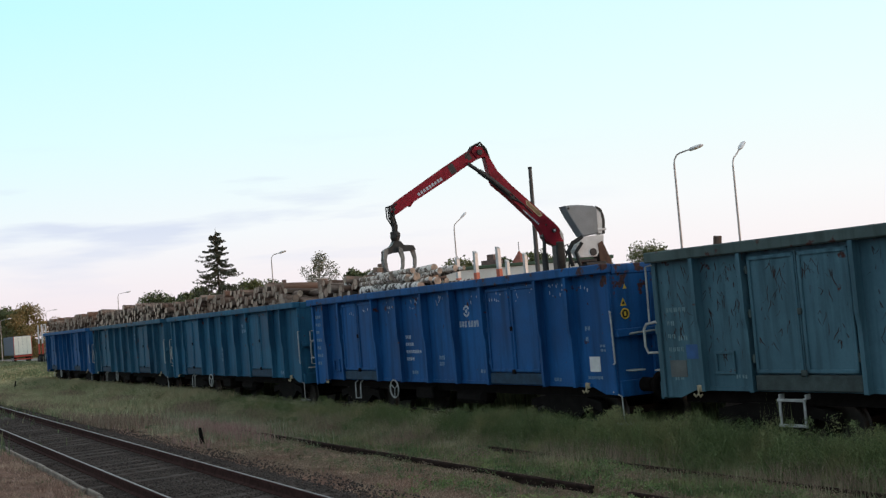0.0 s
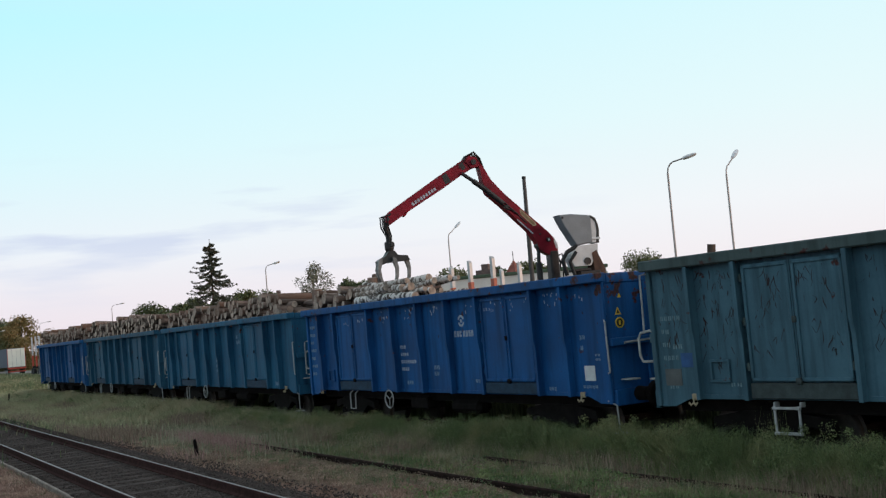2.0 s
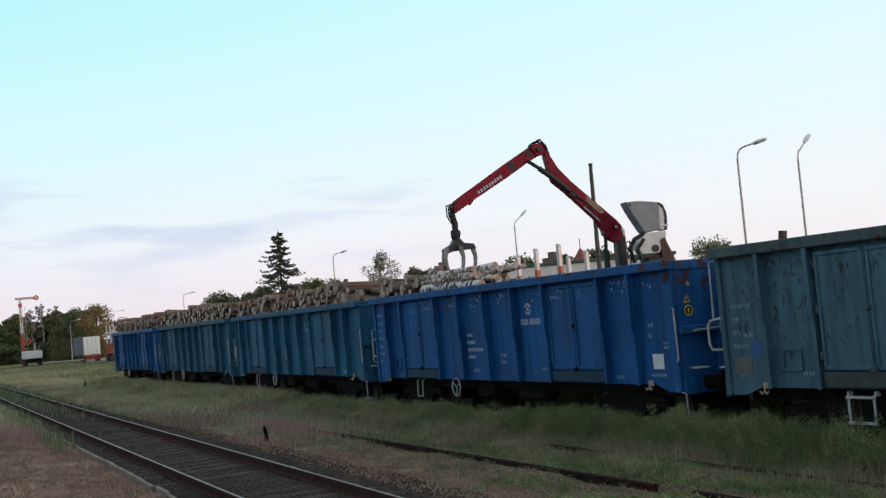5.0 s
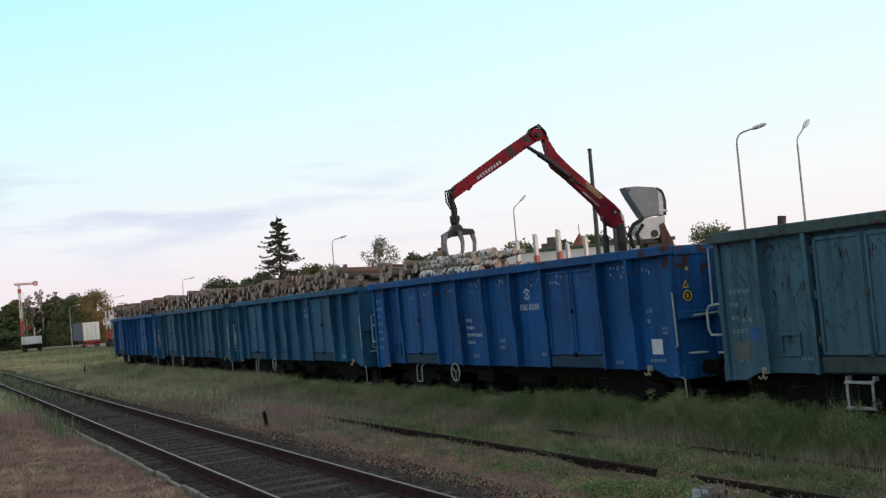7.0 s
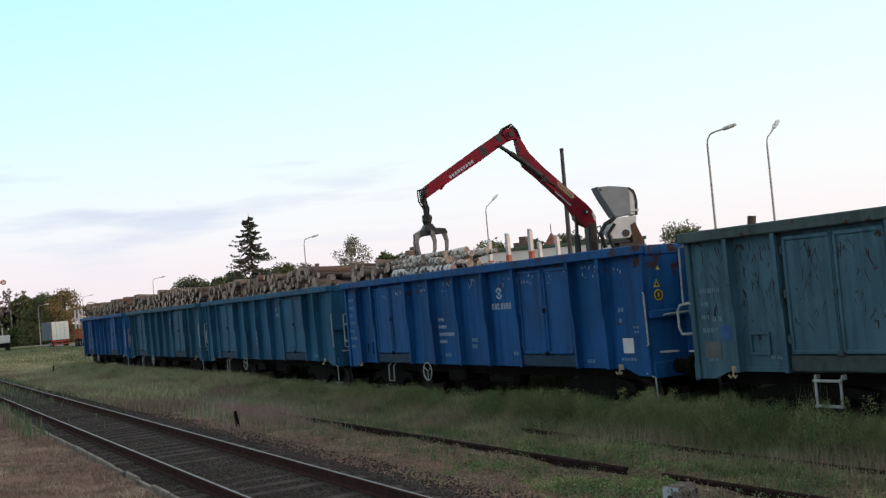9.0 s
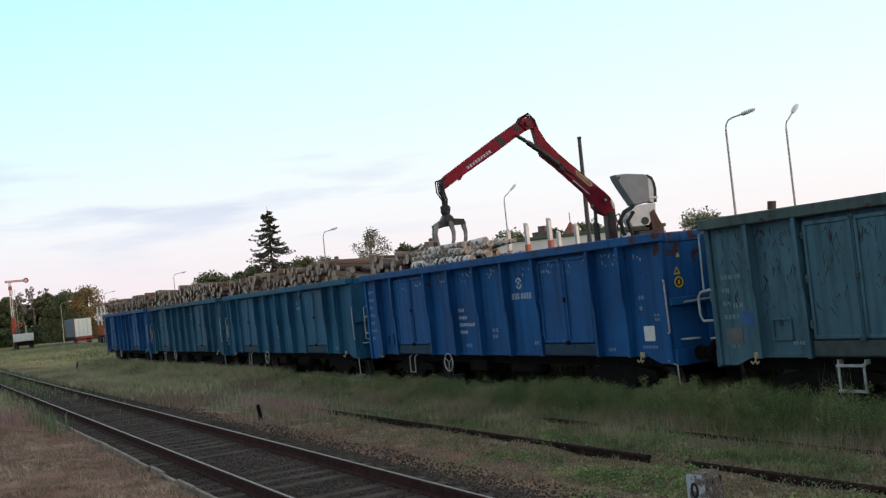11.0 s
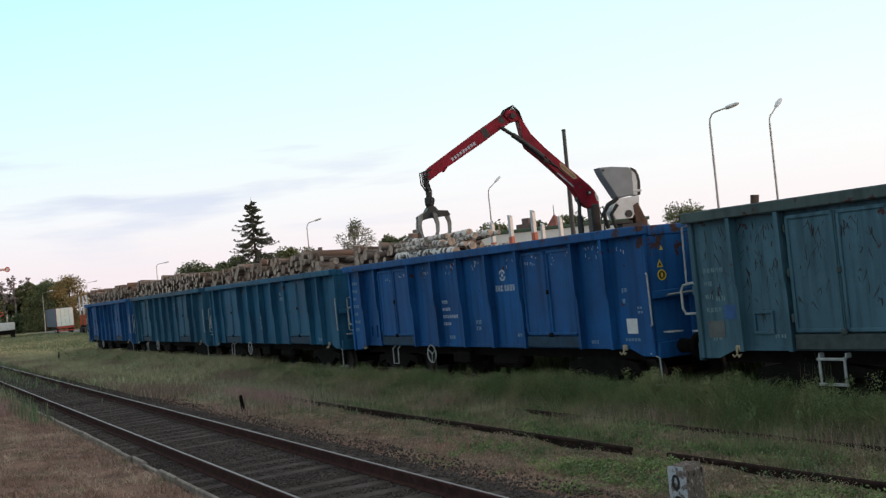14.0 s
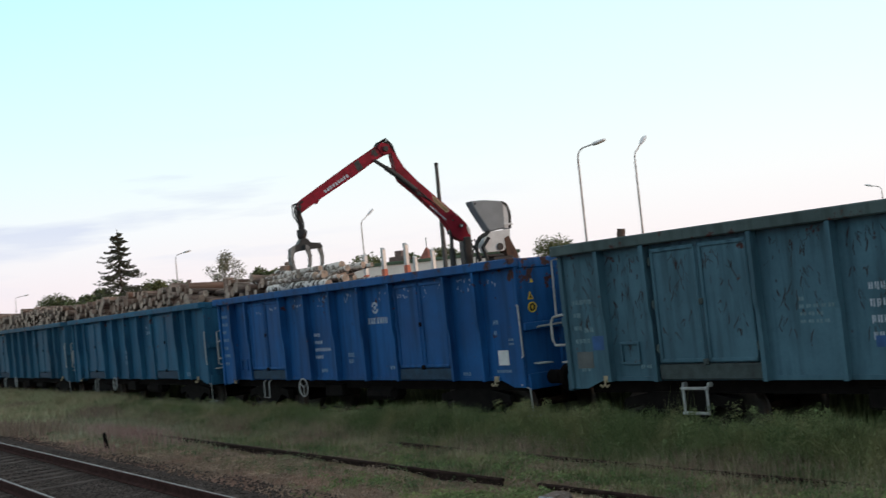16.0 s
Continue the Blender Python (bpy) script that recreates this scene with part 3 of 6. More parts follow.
def open_wagon(m, paint, rim, label, faint, seed):
    """A four-axle open goods wagon with staked steel sides and two double doors a side."""
    root = thing("open_wagon", label, "goods wagon", "train of open goods wagons", m=m)
    prof = [(0, 0.90), (0.38, 0.90), (0.72, 1.02), (LEN - 0.72, 1.02), (LEN - 0.38, 0.90), (LEN, 0.90), (LEN, 3.06), (0, 3.06)]
    part("side_panel", Geo().prism(prof, 0.138, 0.165), paint, root)
    part("side_panel", Geo().prism(prof, WID - 0.165, WID - 0.138), paint, root)
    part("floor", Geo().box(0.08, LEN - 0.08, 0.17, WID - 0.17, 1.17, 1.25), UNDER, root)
    for y0, y1 in ((-0.052, 0.185), (WID - 0.185, WID + 0.052)):
        part("top_rail", Geo().box(-0.01, LEN + 0.01, y0, y1, 3.03, TOP, 0.018), rim, root)
    for x0, x1 in ((-0.01, 0.13), (LEN - 0.13, LEN + 0.01)):
        part("end_rail", Geo().box(x0, x1, 0.187, WID - 0.187, 3.00, TOP - 0.015, 0.018), rim, root)
    for s in STAKES:
        part("stake", stake_geo(s), paint, root)
        part("stake", stake_geo(s, True), paint, root)
    for x0, x1 in ((0.0, 0.10), (LEN - 0.10, LEN)):
        for y0, y1 in ((0.085, 0.138), (WID - 0.138, WID - 0.085)):
            part("corner_post", Geo().box(x0, x1, y0, y1, 0.90, 3.03, 0.01), paint, root)
    for a, b in DOORS:
        mid = (a + b) / 2
        for x0, x1, hx in ((a + 0.10, mid - 0.025, a + 0.075), (mid + 0.025, b - 0.10, b - 0.075)):
            leaf = part("door_leaf", door_leaf(x0, x1), paint, root)
            for z in (1.50, 2.15, 2.78):
                part("hinge", Geo().tube([(hx, 0.035, z - 0.06), (hx, 0.035, z + 0.06)], 0.024, 8).box(hx - 0.05, hx + 0.05, 0.030, 0.060, z - 0.03, z + 0.03, 0.006), rim, leaf)
        part("lock_rod", Geo().tube([(mid, 0.030, 1.24), (mid, 0.030, 2.98)], 0.011, 8), paint, root)
        part("door_lock", Geo().box(mid - 0.025, mid + 0.045, -0.01, 0.04, 2.10, 2.19, 0.01), UNDER if paint is not TEAL else SILL, root)
        part("door_latch", Geo().box(mid - 0.07, mid + 0.03, -0.01, 0.05, 1.25, 1.34, 0.015), UNDER if paint is not TEAL else SILL, root)
        part("door_sill", Geo().box(a + 0.06, b - 0.06, 0.03, 0.136, 1.045, 1.265, 0.012), SILL if paint is TEAL else GRIMY_BLUE, root, "grimy steel sill")
    edges = [0.10] + [e for d in DOORS for e in d] + [LEN - 0.10]
    for a, b in zip(edges[::2], edges[1::2]):
        a2, b2 = max(a + 0.06, 0.75), min(b - 0.06, LEN - 0.75)
        part("bottom_flange", Geo().box(a2, b2, 0.115, 0.137, 1.022, 1.085), paint, root)
    # ends
    for sx, x in ((-1, 0.0), (1, LEN)):
        xa, xb = (x + 0.01, x + 0.05) if sx < 0 else (x - 0.05, x - 0.01)
        end = part("end_wall", Geo().box(xa, xb, 0.166, WID - 0.166, 0.95, 3.0), paint, root)
        o = x + sx * 0.0
        part("end_beam", Geo().box(min(o, o + sx * 0.09), max(o, o + sx * 0.09), 0.14, WID - 0.14, 1.90, 2.04, 0.012), paint, root)
        for yy in (0.95, 2.02):
            part("end_post", Geo().box(min(o, o + sx * 0.07), max(o, o + sx * 0.07), yy, yy + 0.10, 1.12, 3.0, 0.01), paint, root)
        part("head_stock", Geo().box(min(o, o + sx * 0.08), max(o, o + sx * 0.08), 0.14, WID - 0.14, 0.86, 1.14, 0.012), paint, root)
        hz = 2.08 if paint is TEAL and sx < 0 else 1.44
        hr = Geo().tube([(x - sx * 0.03, 0.09, hz + 0.92), (x + sx * 0.06, 0.03, hz + 0.90), (x + sx * 0.08, 0.03, hz + 0.02), (x - sx * 0.03, 0.09, hz)], 0.016, 8)
        part("handrail", hr, GRIP, root, "grey-white tubular grab rail")
        hoop = sx < 0 and Geo().tube([(x + sx * 0.06, 0.20, 2.10), (x + sx * 0.30, 0.16, 2.06), (x + sx * 0.36, 0.16, 1.98), (x + sx * 0.36, 0.16, 1.70), (x + sx * 0.30, 0.16, 1.60), (x + sx * 0.06, 0.20, 1.60)], 0.022, 8)
        if hoop:
            part("grab_hoop", hoop, GRIP, root, "grey-white tubular shunter's hoop")
        for yy in (0.645, 2.395):
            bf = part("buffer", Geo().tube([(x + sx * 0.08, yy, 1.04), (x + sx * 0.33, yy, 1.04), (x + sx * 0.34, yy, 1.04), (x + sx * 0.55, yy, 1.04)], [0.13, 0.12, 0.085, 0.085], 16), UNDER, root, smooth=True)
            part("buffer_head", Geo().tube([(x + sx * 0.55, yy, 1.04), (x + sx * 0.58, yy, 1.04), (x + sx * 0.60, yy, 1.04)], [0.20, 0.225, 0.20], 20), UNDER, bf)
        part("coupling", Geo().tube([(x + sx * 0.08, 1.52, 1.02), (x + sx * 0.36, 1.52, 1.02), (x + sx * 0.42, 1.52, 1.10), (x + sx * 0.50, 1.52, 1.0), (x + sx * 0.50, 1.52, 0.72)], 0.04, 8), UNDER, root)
        part("step_plate", Geo().box(min(x + sx * 0.05, x + sx * 0.32), max(x + sx * 0.05, x + sx * 0.32), 0.28, 0.50, 1.30, 1.325, 0.004), GRIP, root)
        st = sx > 0 and Geo().tube([(x - sx * 0.15, 0.12, 0.95), (x + sx * 0.10, 0.10, 0.88), (x + sx * 0.12, 0.10, 0.42)], 0.014, 6)
        if st:
            st.box(x + sx * 0.12 - 0.15, x + sx * 0.12 + 0.12, 0.04, 0.20, 0.40, 0.425)
            part("foot_step", st, GRIP, root)
        hk = Geo().tube([(x - sx * 0.85, 0.10, 1.08), (x - sx * 0.85, 0.06, 0.97), (x - sx * 0.80, 0.05, 0.93), (x - sx * 0.76, 0.05, 0.97)], 0.015, 8)
        hk.box(x - sx * 0.85 - 0.06, x - sx * 0.85 + 0.06, 0.09, 0.136, 1.0, 1.10, 0.01)
        hk.tube([(x - sx * 0.85, 0.06, 0.97), (x - sx * 0.90, 0.05, 0.93), (x - sx * 0.94, 0.05, 0.97)], 0.015, 8)
        part("towing_hook", hk, CREAM, root, "yellowed white tow hook")
    # underframe and bogies, their colour darkened for the enclosed shade
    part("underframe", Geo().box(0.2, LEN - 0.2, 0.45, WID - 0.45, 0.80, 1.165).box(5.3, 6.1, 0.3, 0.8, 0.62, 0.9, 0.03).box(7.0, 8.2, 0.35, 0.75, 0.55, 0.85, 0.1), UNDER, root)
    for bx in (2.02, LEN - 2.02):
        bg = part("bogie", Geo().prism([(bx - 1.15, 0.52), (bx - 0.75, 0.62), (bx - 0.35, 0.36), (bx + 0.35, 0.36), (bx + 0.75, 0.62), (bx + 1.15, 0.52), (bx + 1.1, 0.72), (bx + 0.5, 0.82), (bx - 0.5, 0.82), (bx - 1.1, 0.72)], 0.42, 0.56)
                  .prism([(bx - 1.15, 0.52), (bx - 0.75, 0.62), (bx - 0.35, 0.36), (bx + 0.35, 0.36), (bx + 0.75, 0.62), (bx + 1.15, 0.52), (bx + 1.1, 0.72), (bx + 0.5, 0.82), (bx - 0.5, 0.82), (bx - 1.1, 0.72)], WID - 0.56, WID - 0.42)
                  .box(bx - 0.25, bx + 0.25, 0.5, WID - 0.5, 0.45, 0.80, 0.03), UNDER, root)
        for ax in (bx - 0.9, bx + 0.9):
            for yy in (0.78, WID - 0.78):
                part("wheel", wheel_geo(ax, yy), WHEEL, bg)
            part("axle", Geo().tube([(ax, 0.5, 0.46), (ax, WID - 0.5, 0.46)], 0.075, 10), UNDER, bg)
    # brake wheel and step under the door
    ring = [(4.62 + 0.21 * math.cos(a), 0.10, 0.84 + 0.21 * math.sin(a)) for a in [2 * math.pi * k / 20 for k in range(21)]]
    bw = Geo().tube(ring, 0.016, 6)
    for k in range(3):
        a = 2 * math.pi * k / 3 + 0.5
        bw.tube([(4.62, 0.11, 0.84), (4.62 + 0.21 * math.cos(a), 0.10, 0.84 + 0.21 * math.sin(a))], 0.012, 6)
    if paint is not TEAL:
        part("brake_wheel", bw, GRIP, root, "grey-white spoked handwheel")
    for dx in ((2.68, 9.90) if paint is TEAL else (2.73,)):
        if paint is not TEAL:
            loop = Geo().tube([(dx - 0.15, 0.13, 1.02), (dx - 0.15, 0.05, 0.96), (dx - 0.14, 0.04, 0.58), (dx + 0.14, 0.04, 0.58), (dx + 0.15, 0.05, 0.96), (dx + 0.15, 0.13, 1.02)], 0.017, 8)
            part("door_step", loop, GRIP, root, "grey-white bent tube step")
            continue
        ld = Geo()
        for s in (-1, 1):
            ld.box(dx + s * 0.22 - 0.018, dx + s * 0.22 + 0.018, 0.03, 0.05, 0.54, 0.95).box(dx + s * 0.235 - 0.016, dx + s * 0.235 + 0.016, 0.05, 0.16, 0.93, 1.0, 0.008)
        for z in (0.55, 0.90):
            ld.box(dx - 0.24, dx + 0.24, 0.0, 0.07, z, z + 0.036, 0.006)
        part("door_step", ld, GRIP, root, "grey-white steel step frame")
    return root


def place(o, h):
    return Matrix.Translation((o[0], o[1], 0)) @ Matrix.Rotation(radians(h), 4, "Z") @ Matrix.Translation((-0.12, 0, 0))


WAGONS = [((-42.146, 0.546), -1.14, BLUE_FAR, BLUE_FAR, "mid-blue open goods wagon heaped with cut logs"),
          ((-28.094, 0.272), -0.59, PETROL_OLD, PETROL_OLD, "dull petrol-blue open goods wagon heaped with cut logs"),
          ((-14.054, 0.128), -0.55, PETROL, PETROL, "petrol-blue open goods wagon heaped with cut logs"),
          ((0.0, 0.0), 0.0, BLUE, BLUE, "bright blue rust-spotted open goods wagon, half loaded with birch"),
          ((14.16, 0.036), 3.0, TEAL, TEAL_RIM, "faded grey-teal open goods wagon with scratched rusty sides")]
TALLER = Matrix.Translation((0, 0, -0.045)) @ Matrix.Diagonal((1, 1, 1.042, 1))      # the teal wagon has higher sides
wagons = [open_wagon(place(o, h) @ (TALLER if p is TEAL else Matrix()), p, r, lab, None, k) for k, (o, h, p, r, lab) in enumerate(WAGONS)]
for k, (o, h, *_) in enumerate(WAGONS):
    m = place(o, h)
    for yy in (0.77, WID - 0.77):
        r_ = part("rail", rail_geo(-0.65, LEN + 0.6), [RAIL, RUSTY], wtrack)
        r_.matrix_basis = m @ pose(0, yy, -0.16)

# markings on the blue wagon
w4 = wagons[3]
logo = Geo()
cx, cz = 8.15, 2.56
for a0 in (0.35, 0.35 + math.pi):
    arc = [a0 + 2.55 * k / 8 for k in range(9)]
    prof = [(cx + 0.125 * math.cos(a), cz + 0.125 * math.sin(a)) for a in arc] + [(cx + 0.078 * math.cos(a), cz + 0.078 * math.sin(a)) for a in arc[::-1]]
    for k in range(8):
        logo.prism([prof[k], prof[k + 1], prof[16 - k], prof[17 - k]], 0.1335, 0.1375)
logo.tube([(cx, 0.1375, cz), (cx, 0.1335, cz)], 0.04, 12)
part("round_emblem", logo, WHITE, w4, "white ring emblem")
g = Geo()
x = 7.84
for k in range(8):
    if k != 3:
        g.box(x, x + 0.026, 0.1335, 0.1375, 2.22, 2.35).box(x + 0.045, x + 0.071, 0.1335, 0.1375, 2.22, 2.35)
    x += 0.108 if k != 3 else 0.04
mark("lettering", g, WHITE, w4, "row of white letter bars")
g = bars(Geo(), 5.33, 2.10, (3, 4, 7, 4), 0.078, 0.085, 0.085, seed=4)
mark("lettering", g, WHITE, w4, "white number bars")
g = bars(Geo(), 6.85, 1.62, (2, 2), 0.10, 0.09, 0.05, seed=5)
g = bars(g, 5.55, 1.28, (3,), 0.08, 0.09, 0.05, seed=6)
g = bars(g, 8.55, 1.32, (4,), 0.09, 0.08, 0.05, seed=7)
g = bars(g, 12.22, 2.12, (2, 1), 0.07, 0.09, 0.10, seed=8)
g = bars(g, 12.62, 1.78, (2, 2), 0.06, 0.05, 0.03, seed=9)
g = bars(g, 12.20, 1.22, (5,), 0.07, 0.06, 0.05, seed=10)
g = bars(g, 0.15, 2.75, (3, 3, 2, 3, 2, 3, 2), 0.10, 0.09, 0.12, seed=11)
g = bars(g, 11.15, 1.18, (3,), 0.07, 0.07, 0.05, seed=12)
mark("lettering", g, FAINT, w4, "worn pale letter bars")
part("label_plate", Geo().box(12.28, 12.58, 0.128, 0.1375, 1.30, 1.57, 0.002), CAB_WHITE, w4, "white square data plate")
fr = Geo()
for a in ((1.22, 1.58, 1.52, 1.56), (1.22, 1.58, 1.24, 1.28), (1.22, 1.26, 1.28, 1.52), (1.54, 1.58, 1.28, 1.52)):
    fr.box(a[0], a[1], 0.10, 0.137, a[2], a[3], 0.004)
part("document_holder", fr, BLUE, w4, "small square steel frame")
part("uncoupling_lever", Geo().tube([(LEN + 0.05, 0.42, 1.93), (LEN + 0.16, 0.36, 1.95), (LEN + 0.18, 0.95, 1.97)], 0.018, 8), GRIP, w4, "grey-white bent lever")
# warning signs on its end
ex = LEN - 0.01
sg = Geo().prism([(0.33, 2.44), (0.47, 2.44), (0.40, 2.58)], ex, ex + 0.004, "x")
tri = part("warning_sign", sg, YELLOW, w4, "yellow warning triangle")
part("sign_mark", Geo().prism([(0.365, 2.465), (0.435, 2.465), (0.40, 2.535)], ex + 0.004, ex + 0.008, "x"), BLACK, tri)
part("warning_sign", Geo().prism([(0.42, 2.74), (0.50, 2.74), (0.46, 2.82)], ex, ex + 0.004, "x"), YELLOW, w4, "small yellow warning triangle")
sg = part("round_sign", Geo().tube([(ex, 0.42, 2.30), (ex + 0.004, 0.42, 2.30)], 0.095, 20), BLACK, w4, "black and yellow round sign")
part("sign_ring", Geo().tube([(ex + 0.004, 0.42 + 0.085 * math.cos(a), 2.30 + 0.085 * math.sin(a)) for a in [2 * math.pi * k / 20 for k in range(21)]], 0.012, 6), YELLOW, sg)
part("sign_mark", Geo().box(ex + 0.004, ex + 0.008, 0.400, 0.440, 2.262, 2.338), YELLOW, sg)
# chipped paint flecks along its upper edge
g = Geo()
r_ = random.Random(5)
for cx0, n_ in ((9.45, 9), (10.1, 7), (10.75, 5), (11.4, 11), (8.4, 3), (7.1, 9), (5.85, 9), (4.6, 6), (2.6, 4), (3.4, 4), (12.4, 3)):
    for _ in range(n_):
        a, b = cx0 + r_.uniform(-0.22, 0.22), r_.uniform(2.66, 2.92)
        yy = 0.041 if any(d0 < a < d1 for d0, d1 in DOORS) else 0.1335
        g.box(a, a + r_.uniform(0.010, 0.022), yy, yy + 0.004, b, b + r_.uniform(0.02, 0.07))
mark("paint_chips", g, WHITE, w4, "pale chips in the paint")
g, r_ = Geo(), random.Random(8)
for _ in range(70):
    a, b = r_.uniform(0.3, 12.8), 2.98 - 0.75 * r_.random() ** 1.8
    if min(abs(a - q) for q in STAKES) > 0.07 and not any(d0 < a < d1 for d0, d1 in DOORS):
        w_, h_ = r_.uniform(0.006, 0.022), r_.uniform(0.02, 0.085)
        g.prism([(a - w_, b), (a + w_ * r_.uniform(-0.5, 1.0), b + h_ * 0.5), (a + w_, b - h_ * 0.2), (a + w_ * r_.uniform(-1.0, 0.6), b - h_ * 0.5)], 0.1335, 0.1372)
mark("scraped_paint", g, SCRAPE, w4, "dark chips and scrapes in the blue paint")

# markings on the other wagons
for wk, mt, lst in ((2, FAINT, ((8.1, 2.70, (1, 3)), (5.9, 1.95, (2, 3, 3)), (11.3, 1.22, (3,)))), (1, FAINT, ((8.1, 2.70, (1, 3)), (5.9, 1.95, (2, 3)))), (0, FAINT, ((8.1, 2.6, (1, 2)),))):
    g = Geo()
    for x, z, rows in lst:
        bars(g, x, z, rows, 0.13, 0.12, 0.05, seed=int(x * 7))
    mark("lettering", g, mt, wagons[wk], "worn pale letter bars")
for wk in (2, 1, 0):
    ex = LEN - 0.01
    part("warning_sign", Geo().prism([(0.62, 2.52), (0.82, 2.52), (0.72, 2.70)], ex, ex + 0.004, "x"), YELLOW, wagons[wk])
w5 = wagons[4]
g = bars(Geo(), 0.22, 2.30, (5, 2, 2, 4), 0.075, 0.075, 0.13, seed=21)
g = bars(g, 0.45, 1.86, (2,), 0.08, 0.09, 0.05, seed=22)
g = bars(g, 0.30, 1.26, (2,), 0.09, 0.09, 0.05, seed=23)
g = bars(g, 1.60, 1.26, (2,), 0.09, 0.06, 0.05, seed=24)
g = bars(g, 4.55, 2.10, (1, 5, 3, 4), 0.10, 0.05, 0.05, seed=25)
mark("lettering", g, FAINT_TEAL, w5, "faint worn letter bars")
g = bars(Geo(), 5.60, 2.22, (4, 4, 3, 4), 0.065, 0.105, 0.10, seed=26)
mark("lettering", g, WHITE, w5, "white number bars")
part("blue_patch", Geo().box(0.60, 0.90, 0.129, 0.1372, 1.50, 1.72), PATCH_BLUE, w5, "blue repainted square")
part("blue_patch", Geo().box(5.62, 6.2, 0.129, 0.1372, 1.42, 1.56), PATCH_BLUE, w5, "blue repainted strip")
part("grey_patch", Geo().box(0.22, 0.58, 0.129, 0.1372, 1.22, 1.48), PATCH_GREY, w5, "grey repainted square")
fr = Geo()
for a in ((1.22, 1.62, 1.57, 1.61), (1.22, 1.62, 1.27, 1.31), (1.22, 1.26, 1.31, 1.57), (1.58, 1.62, 1.31, 1.57)):
    fr.box(a[0], a[1], 0.10, 0.137, a[2], a[3], 0.004)
part("document_holder", fr, TEAL, w5, "small square steel frame")

# gouges that falling logs have scraped through the teal paint: forked, mostly upright strokes
g, r_ = Geo(), random.Random(19)
for cx0, n_, z0, z1 in ((0.55, 34, 1.9, 2.95), (1.5, 62, 1.6, 2.95), (2.42, 34, 1.7, 2.9), (3.4, 34, 1.7, 2.9), (4.55, 50, 1.6, 2.95), (5.75, 46, 1.6, 2.95), (7.0, 40, 1.6, 2.95), (8.3, 36, 1.6, 2.95)):
    for _ in range(n_):
        x, z = cx0 + r_.uniform(-0.42, 0.42), z1 - (z1 - z0) * r_.random() ** 1.5
        yy = 0.0395 if any(d0 + 0.16 < x < d1 - 0.16 for d0, d1 in DOORS) else 0.1335
        if any(abs(x - q) < 0.06 for q in STAKES):
            continue
        for _b in range(r_.choice((1, 1, 2))):
            n2, p, w_, d = r_.randint(1, 5), (x, z), r_.uniform(0.002, 0.0085), r_.gauss(0.0, 0.28)
            prev = None
            for q in range(n2 + 1):
                ww = w_ * (0.25 + math.sin(math.pi * (q + 0.3) / (n2 + 0.6)))
                if prev:
                    g.poly([(prev[0] - prev[2], yy, prev[1]), (prev[0] + prev[2], yy, prev[1]), (p[0] + ww, yy, p[1]), (p[0] - ww, yy, p[1])], [(0, 1, 2, 3)])
                prev = (p[0], p[1], ww)
                d += r_.uniform(-0.45, 0.45)
                step = r_.uniform(0.015, 0.07)
                p = (p[0] + step * math.sin(d), p[1] - step * math.cos(d))
mark("scraped_paint", g, SCRAPE, w5, "dark rusty scrapes through the paint")

# ---------------------------------------------------------------- logs
def log_mesh(name, length, r, bark, seed):
    rr = random.Random(seed)
    g, n_ = Geo(), 9
    bend = [(rr.uniform(-0.03, 0.03), rr.uniform(-0.03, 0.03)) for _ in range(4)]
    pts = [((k / 3 - 0.5) * length, bend[k][0], bend[k][1]) for k in range(4)]
    rad = [r * (1 + 0.16 * (k / 3 - 0.5) * rr.choice((-1, 1)) + rr.uniform(-0.04, 0.04)) for k in range(4)]
    g.tube(pts, rad, n_, 0, True, 1)
    me = g.mesh(name, [bark, CUT if bark is BARK else CUT_DARK])
    for p in me.polygons:
        p.use_smooth = p.material_index == 0
    return me


SHORT = [log_mesh("log", random.uniform(2.15, 2.55), r, PALE_BARK if k in (1, 4) else BARK, 40 + k) for k, r in enumerate((0.075, 0.09, 0.10, 0.115, 0.13, 0.145))]
LONG = [log_mesh("log", random.uniform(3.0, 3.9), r, BIRCH, 60 + k) for k, r in enumerate((0.062, 0.075, 0.09, 0.11))]


def heap_rows(x0, x1, height, seed):
    """Poses of logs lying across a wagon, layer on layer, in wagon axes."""
    rr = random.Random(seed)
    z, layer = 2.82, 0
    while z < TOP + 0.85:
        x = x0 + rr.uniform(0, 0.15)
        while x < x1:
            k = rr.randrange(len(SHORT))
            r = (0.075, 0.09, 0.10, 0.115, 0.13, 0.145)[k]
            if z < TOP + height(x) - 0.12 + rr.uniform(-0.10, 0.10):
                yield k, pose(x, 1.50 + rr.uniform(-0.16, 0.10), z + rr.uniform(-0.05, 0.05), rr.uniform(-180, 180), 3.2 + rr.uniform(-1.5, 2.0), 90 + rr.uniform(-3, 3)), False
            x += 2 * r + rr.uniform(0.0, 0.035)
        z += 0.165
        layer += 1


H_W3 = lambda x: 0.57 + 0.03 * math.sin(0.55 * x + 0.8) + 0.02 * math.sin(1.9 * x)
H_W2 = lambda x: 0.62 + 0.07 * math.sin(0.8 * x + 2.0) + 0.08 * math.sin(2.3 * x)
H_W1 = lambda x: 0.66 + 0.07 * math.sin(0.7 * x + 1.0) + 0.08 * math.sin(2.1 * x)
H_W4 = lambda x: 0.40 + 0.05 * math.sin(1.2 * x + 0.4)


def add_log(me, m, label, group):
    ob = new("log", me)
    ob.matrix_world = m
    return tagged(ob, label, "log", group)


